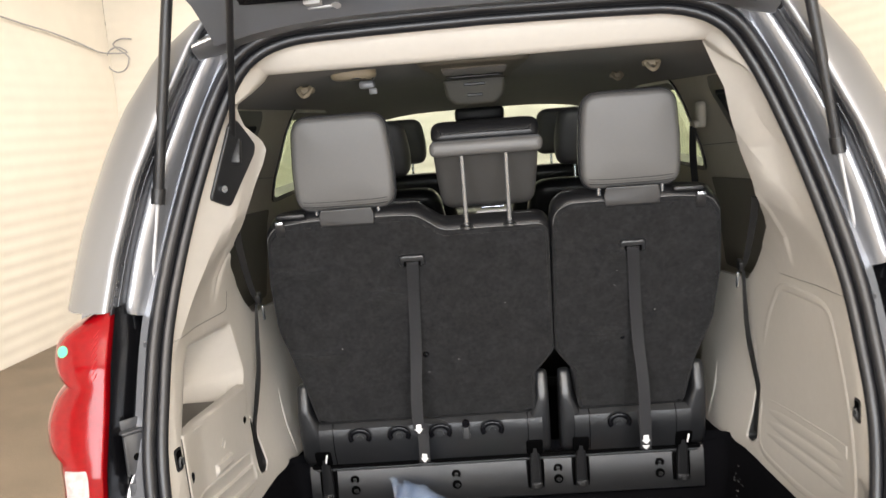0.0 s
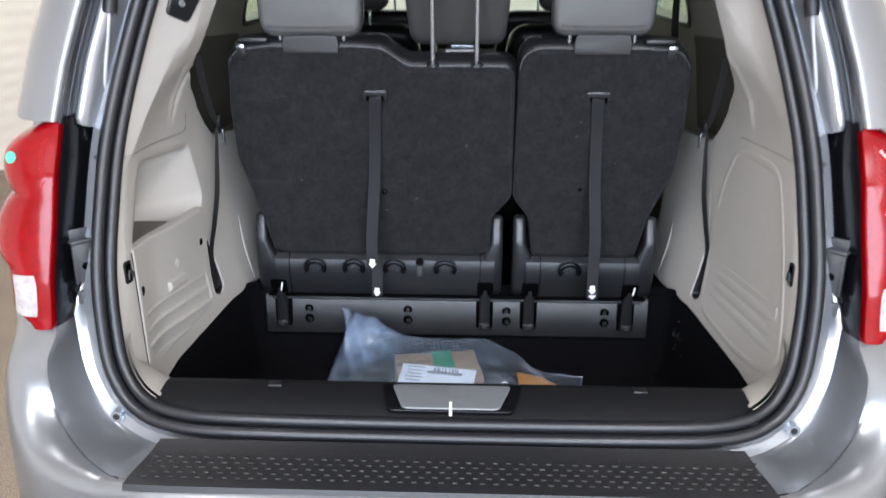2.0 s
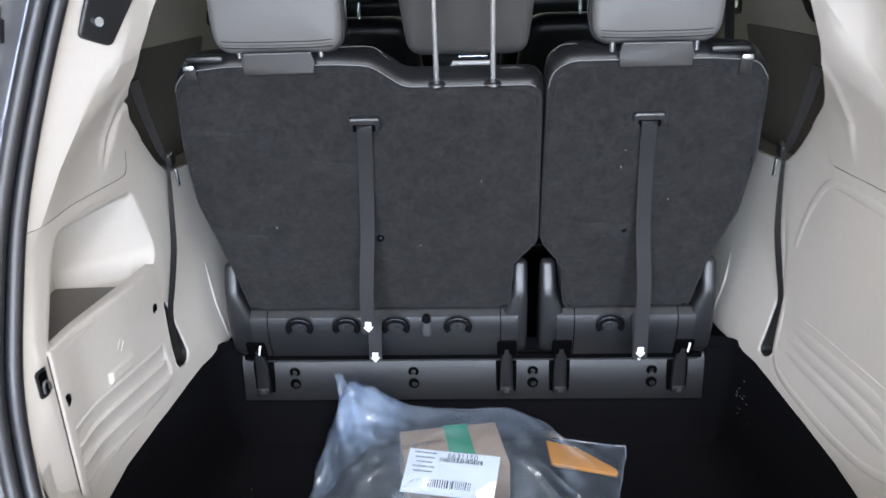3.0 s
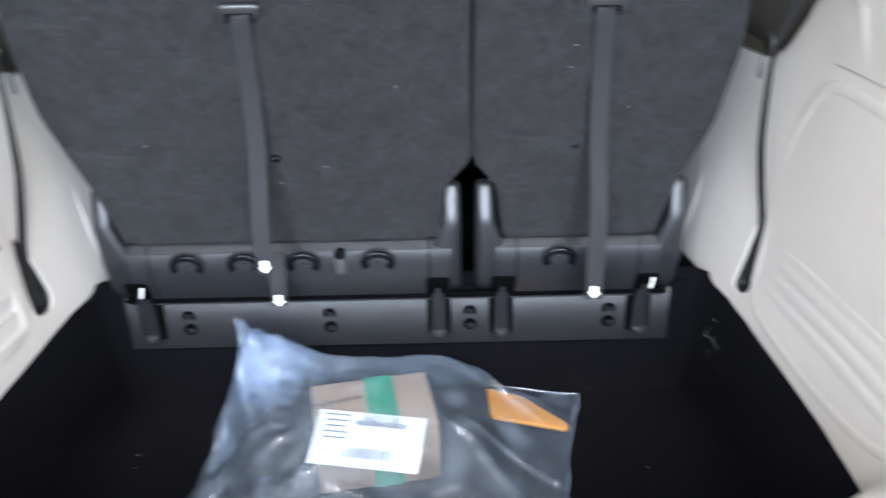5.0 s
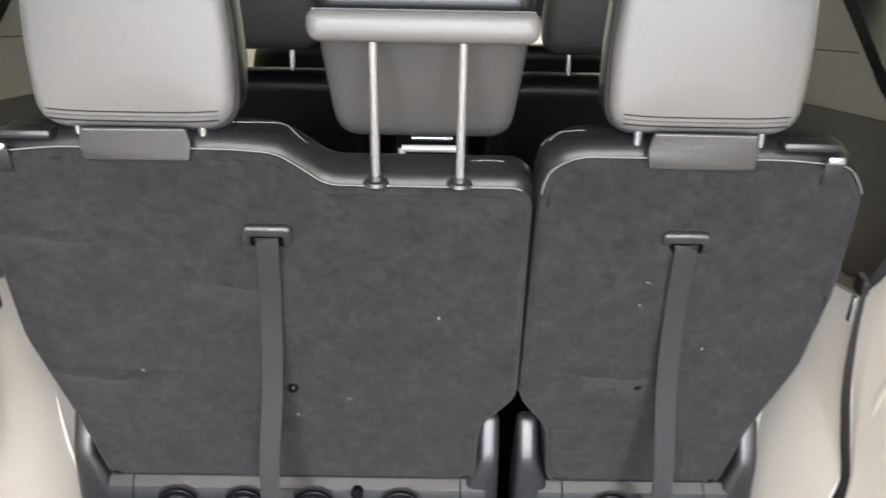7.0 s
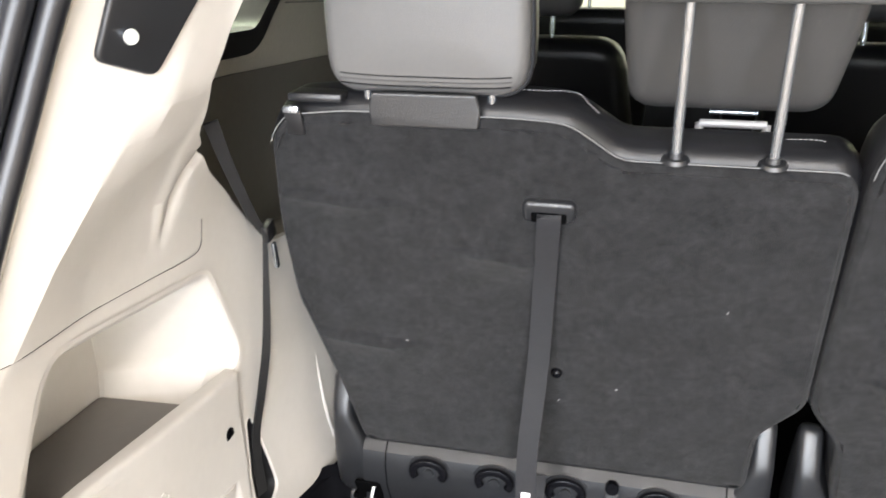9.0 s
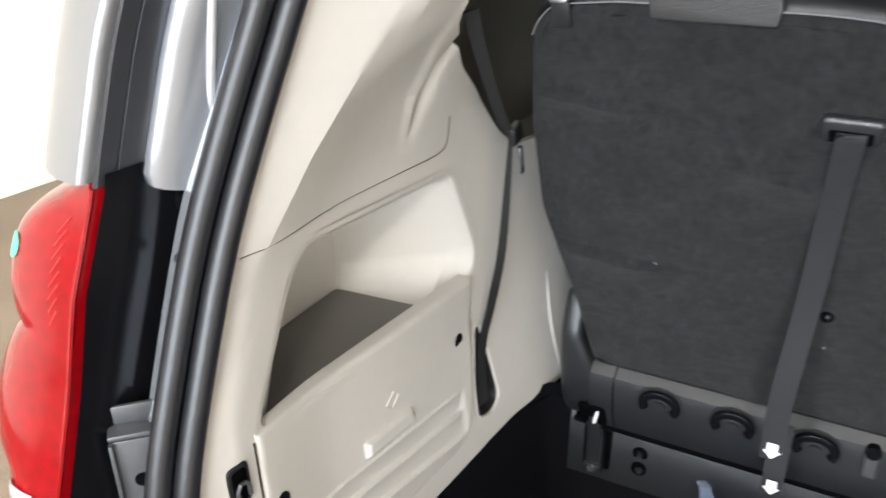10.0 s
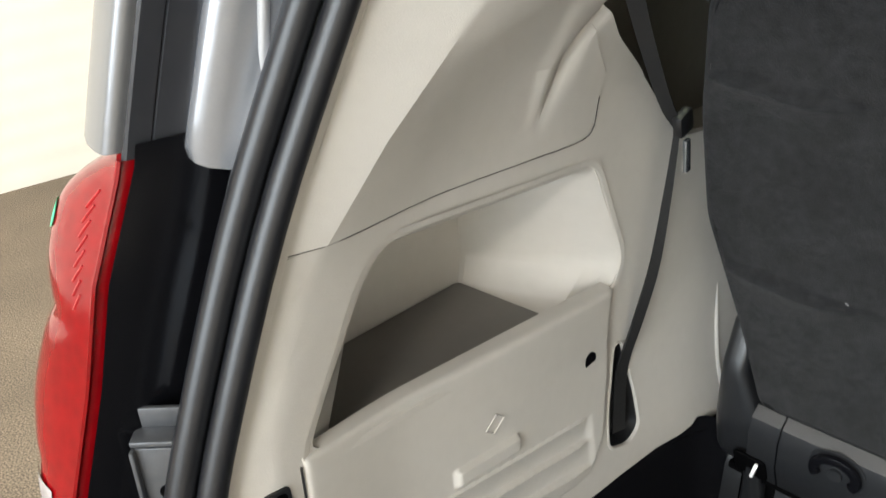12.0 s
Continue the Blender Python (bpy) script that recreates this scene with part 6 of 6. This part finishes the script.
rng = random.Random(2)
flat_text("6631150", 0.020, LB @ Matrix.Translation((0.02, 0.045, 0.0016)), INK, label, "printed_number")
bm = bmesh.new()
x = -0.03
while x < 0.07:
    w = rng.choice((0.0012, 0.002, 0.003))
    box(bm, (x, 0.034, 0.0012), (w, 0.010, 0.0006))
    x += w + 0.0018
x = -0.045
while x < 0.05:
    w = rng.choice((0.0015, 0.0025, 0.004))
    box(bm, (x, -0.028, 0.0012), (w, 0.020, 0.0006))
    x += w + 0.003
for k in range(5):
    box(bm, (-0.065, 0.048 - 0.012 * k, 0.0012), (0.05 - 0.006 * (k % 3), 0.0022, 0.0006))
bmesh.ops.transform(bm, matrix=LB, verts=bm.verts)
part("bar_code", bm, INK, label)

piece = thing("orange_part", (0.245, 1.65, WELL), "orange plastic part inside the clear bag", "spare part")
bm = bmesh.new()
puff(bm, round_poly([(0.182, 1.762), (0.188, 1.660), (0.345, 1.612), (0.349, 1.632), (0.258, 1.728)], 0.010, 3), 0.0, 0.010, 0.003, lambda u, v, d: (u, v, WELL + 0.002 + d))
part("housing", bm, ORANGE, piece)

bag = thing("plastic_bag", (-0.02, 1.50, WELL), "crumpled clear plastic bag lying in the cargo well", "plastic bag")
bm = bmesh.new()
NU, NV = 260, 190
# long creases of the film: from, to, height, width
CREASES = [((-0.10, 1.42), (-0.36, 1.30), 0.020, 0.012), ((0.10, 1.47), (0.27, 1.34), 0.022, 0.012), ((0.13, 1.50), (0.33, 1.44), 0.012, 0.010),
           ((-0.28, 1.66), (-0.14, 1.62), 0.016, 0.010), ((-0.33, 1.60), (-0.20, 1.52), 0.018, 0.012), ((-0.36, 1.50), (-0.20, 1.46), 0.014, 0.010),
           ((0.30, 1.70), (0.38, 1.73), 0.014, 0.010), ((0.12, 1.72), (0.30, 1.60), 0.012, 0.012), ((-0.10, 1.36), (0.20, 1.30), 0.020, 0.012),
           ((-0.34, 1.70), (-0.30, 1.50), 0.016, 0.012), ((0.34, 1.62), (0.37, 1.72), 0.012, 0.008), ((-0.02, 1.40), (0.12, 1.20), 0.018, 0.012)]


def crease(x, y):
    h = 0.0
    for (ax, ay), (bx, by), top, w in CREASES:
        dx, dy = bx - ax, by - ay
        n2 = dx * dx + dy * dy
        f = ((x - ax) * dx + (y - ay) * dy) / n2
        side = abs((x - ax) * dy - (y - ay) * dx) / math.sqrt(n2)
        h = max(h, top * max(0.0, 1 - side / (0.9 * w)) ** 1.5 * smooth(-0.12, 0.15, f) * smooth(1.12, 0.85, f))
    return h


rows = []
for j in range(NV + 1):
    b = j / NV
    row = []
    for i in range(NU + 1):
        a = i / NU
        x0 = -0.38 - 0.05 * (1 - b)
        x1 = 0.29 + 0.095 * b ** 1.5
        x = x0 + (x1 - x0) * a
        y = 1.17 + (1.722 + 0.045 * math.sin(math.pi * min(1.0, a * 1.05)) + 0.012 * a - 1.17) * b
        edge = min(a, 1 - a) * 2
        dome = smooth(0, 0.55, edge) * smooth(0, 0.35, b) * smooth(-0.03, 0.16, 1 - b)
        bx = smooth(-0.37, -0.20, x) * smooth(0.24, 0.07, x) * smooth(1.30, 1.48, y) * smooth(1.77, 1.67, y)
        h = 0.012 + 0.012 * smooth(0, 0.12, min(a, 1 - a, 1 - b)) + 0.058 * dome * (1 - bx) + 0.137 * bx
        h += 0.100 * math.exp(-((x + 0.295) / 0.085) ** 2 - ((y - 1.645) / 0.08) ** 2) + 0.05 * math.exp(-((x + 0.315) / 0.035) ** 2 - ((y - 1.665) / 0.04) ** 2)
        left = smooth(0.05, -0.30, x)
        fold = 1 - abs(noise.noise((x * 9 + y * 6, y * 12 - x * 5, 2.5)))
        fine = 1 - abs(noise.noise((x * 15 - y * 16, y * 9 + x * 7, 6.5)))
        cr = noise.noise((x * 7, y * 7, 0.5)) * 0.006 + 0.011 * fold ** 9 + (0.0015 + 0.010 * left) * fine ** 12
        torn = smooth(-0.10, -0.24, x) * smooth(1.38, 1.52, y)
        cr += 0.008 * torn * (1 - abs(noise.noise((x * 19 + y * 9, y * 18 - x * 7, 4.5)))) ** 6
        h += (cr * (0.4 + 0.9 * left) * (1 - 0.65 * bx) + crease(x, y) * (1 - 0.5 * bx)) * smooth(0, 0.06, edge) * smooth(0, 0.05, 1 - b)
        row.append((x + 0.008 * noise.noise((y * 14, x * 3, 9)), y + 0.008 * noise.noise((x * 14, y * 3, 4)), WELL + max(0.008, h)))
    rows.append(row)
loft(bm, rows, False)
part("film", bm, FILM, bag, "", 60)
# crumpled upper layer of the film round the twisted corner
bm = bmesh.new()
layer = []
for j in range(112, NV - 3, 2):
    row = []
    for i in range(4, 74, 2):
        x, y, z = rows[j][i]
        rim = smooth(74, 50, i) * smooth(112, 130, j)
        fold = (1 - abs(noise.noise((x * 24 - y * 10, y * 26 + x * 8, 7.5)))) ** 4
        row.append((x + 0.006 * noise.noise((y * 30, x * 9, 3.0)), y, z + 0.002 + rim * (0.003 + 0.010 * fold)))
    layer.append(row)
loft(bm, layer, False)
part("film_layer", bm, FILM, bag, "crumpled second layer of the bag", 60)
bm = bmesh.new()
sweep(bm, [Vector(r[-1]) + Vector((0, 0, 0.001)) for r in rows[52:]], circle(0.0012, 5), up=(0, 0, 1))
sweep(bm, [Vector(p) + Vector((0, 0, 0.001)) for p in rows[-1][204:]], circle(0.0010, 5), up=(0, 0, 1))
part("hem", bm, FILM_EDGE, bag, "folded edge of the bag")
bm = bmesh.new()
twist = [(-0.292, 1.640, 0.425), (-0.302, 1.662, 0.468), (-0.320, 1.69, 0.525), (-0.334, 1.706, 0.560), (-0.340, 1.712, 0.572)]
rings = []
for k, p in enumerate(curve_points(twist, 16)):
    r = 0.030 * (1 - k / 15) ** 1.7 + 0.005 + (0.004 if k > 13 else 0)
    rings.append([(p[0] + r * math.cos(t) * (1 + 0.45 * math.sin(4 * t + 0.6 * k)), p[1] + r * math.sin(t) * (1 + 0.3 * math.sin(5 * t - 0.5 * k)), p[2]) for t in np.linspace(0, 2 * math.pi, 29)[:-1]])
loft(bm, rings, True)
part("twisted_corner", bm, FILM, bag)
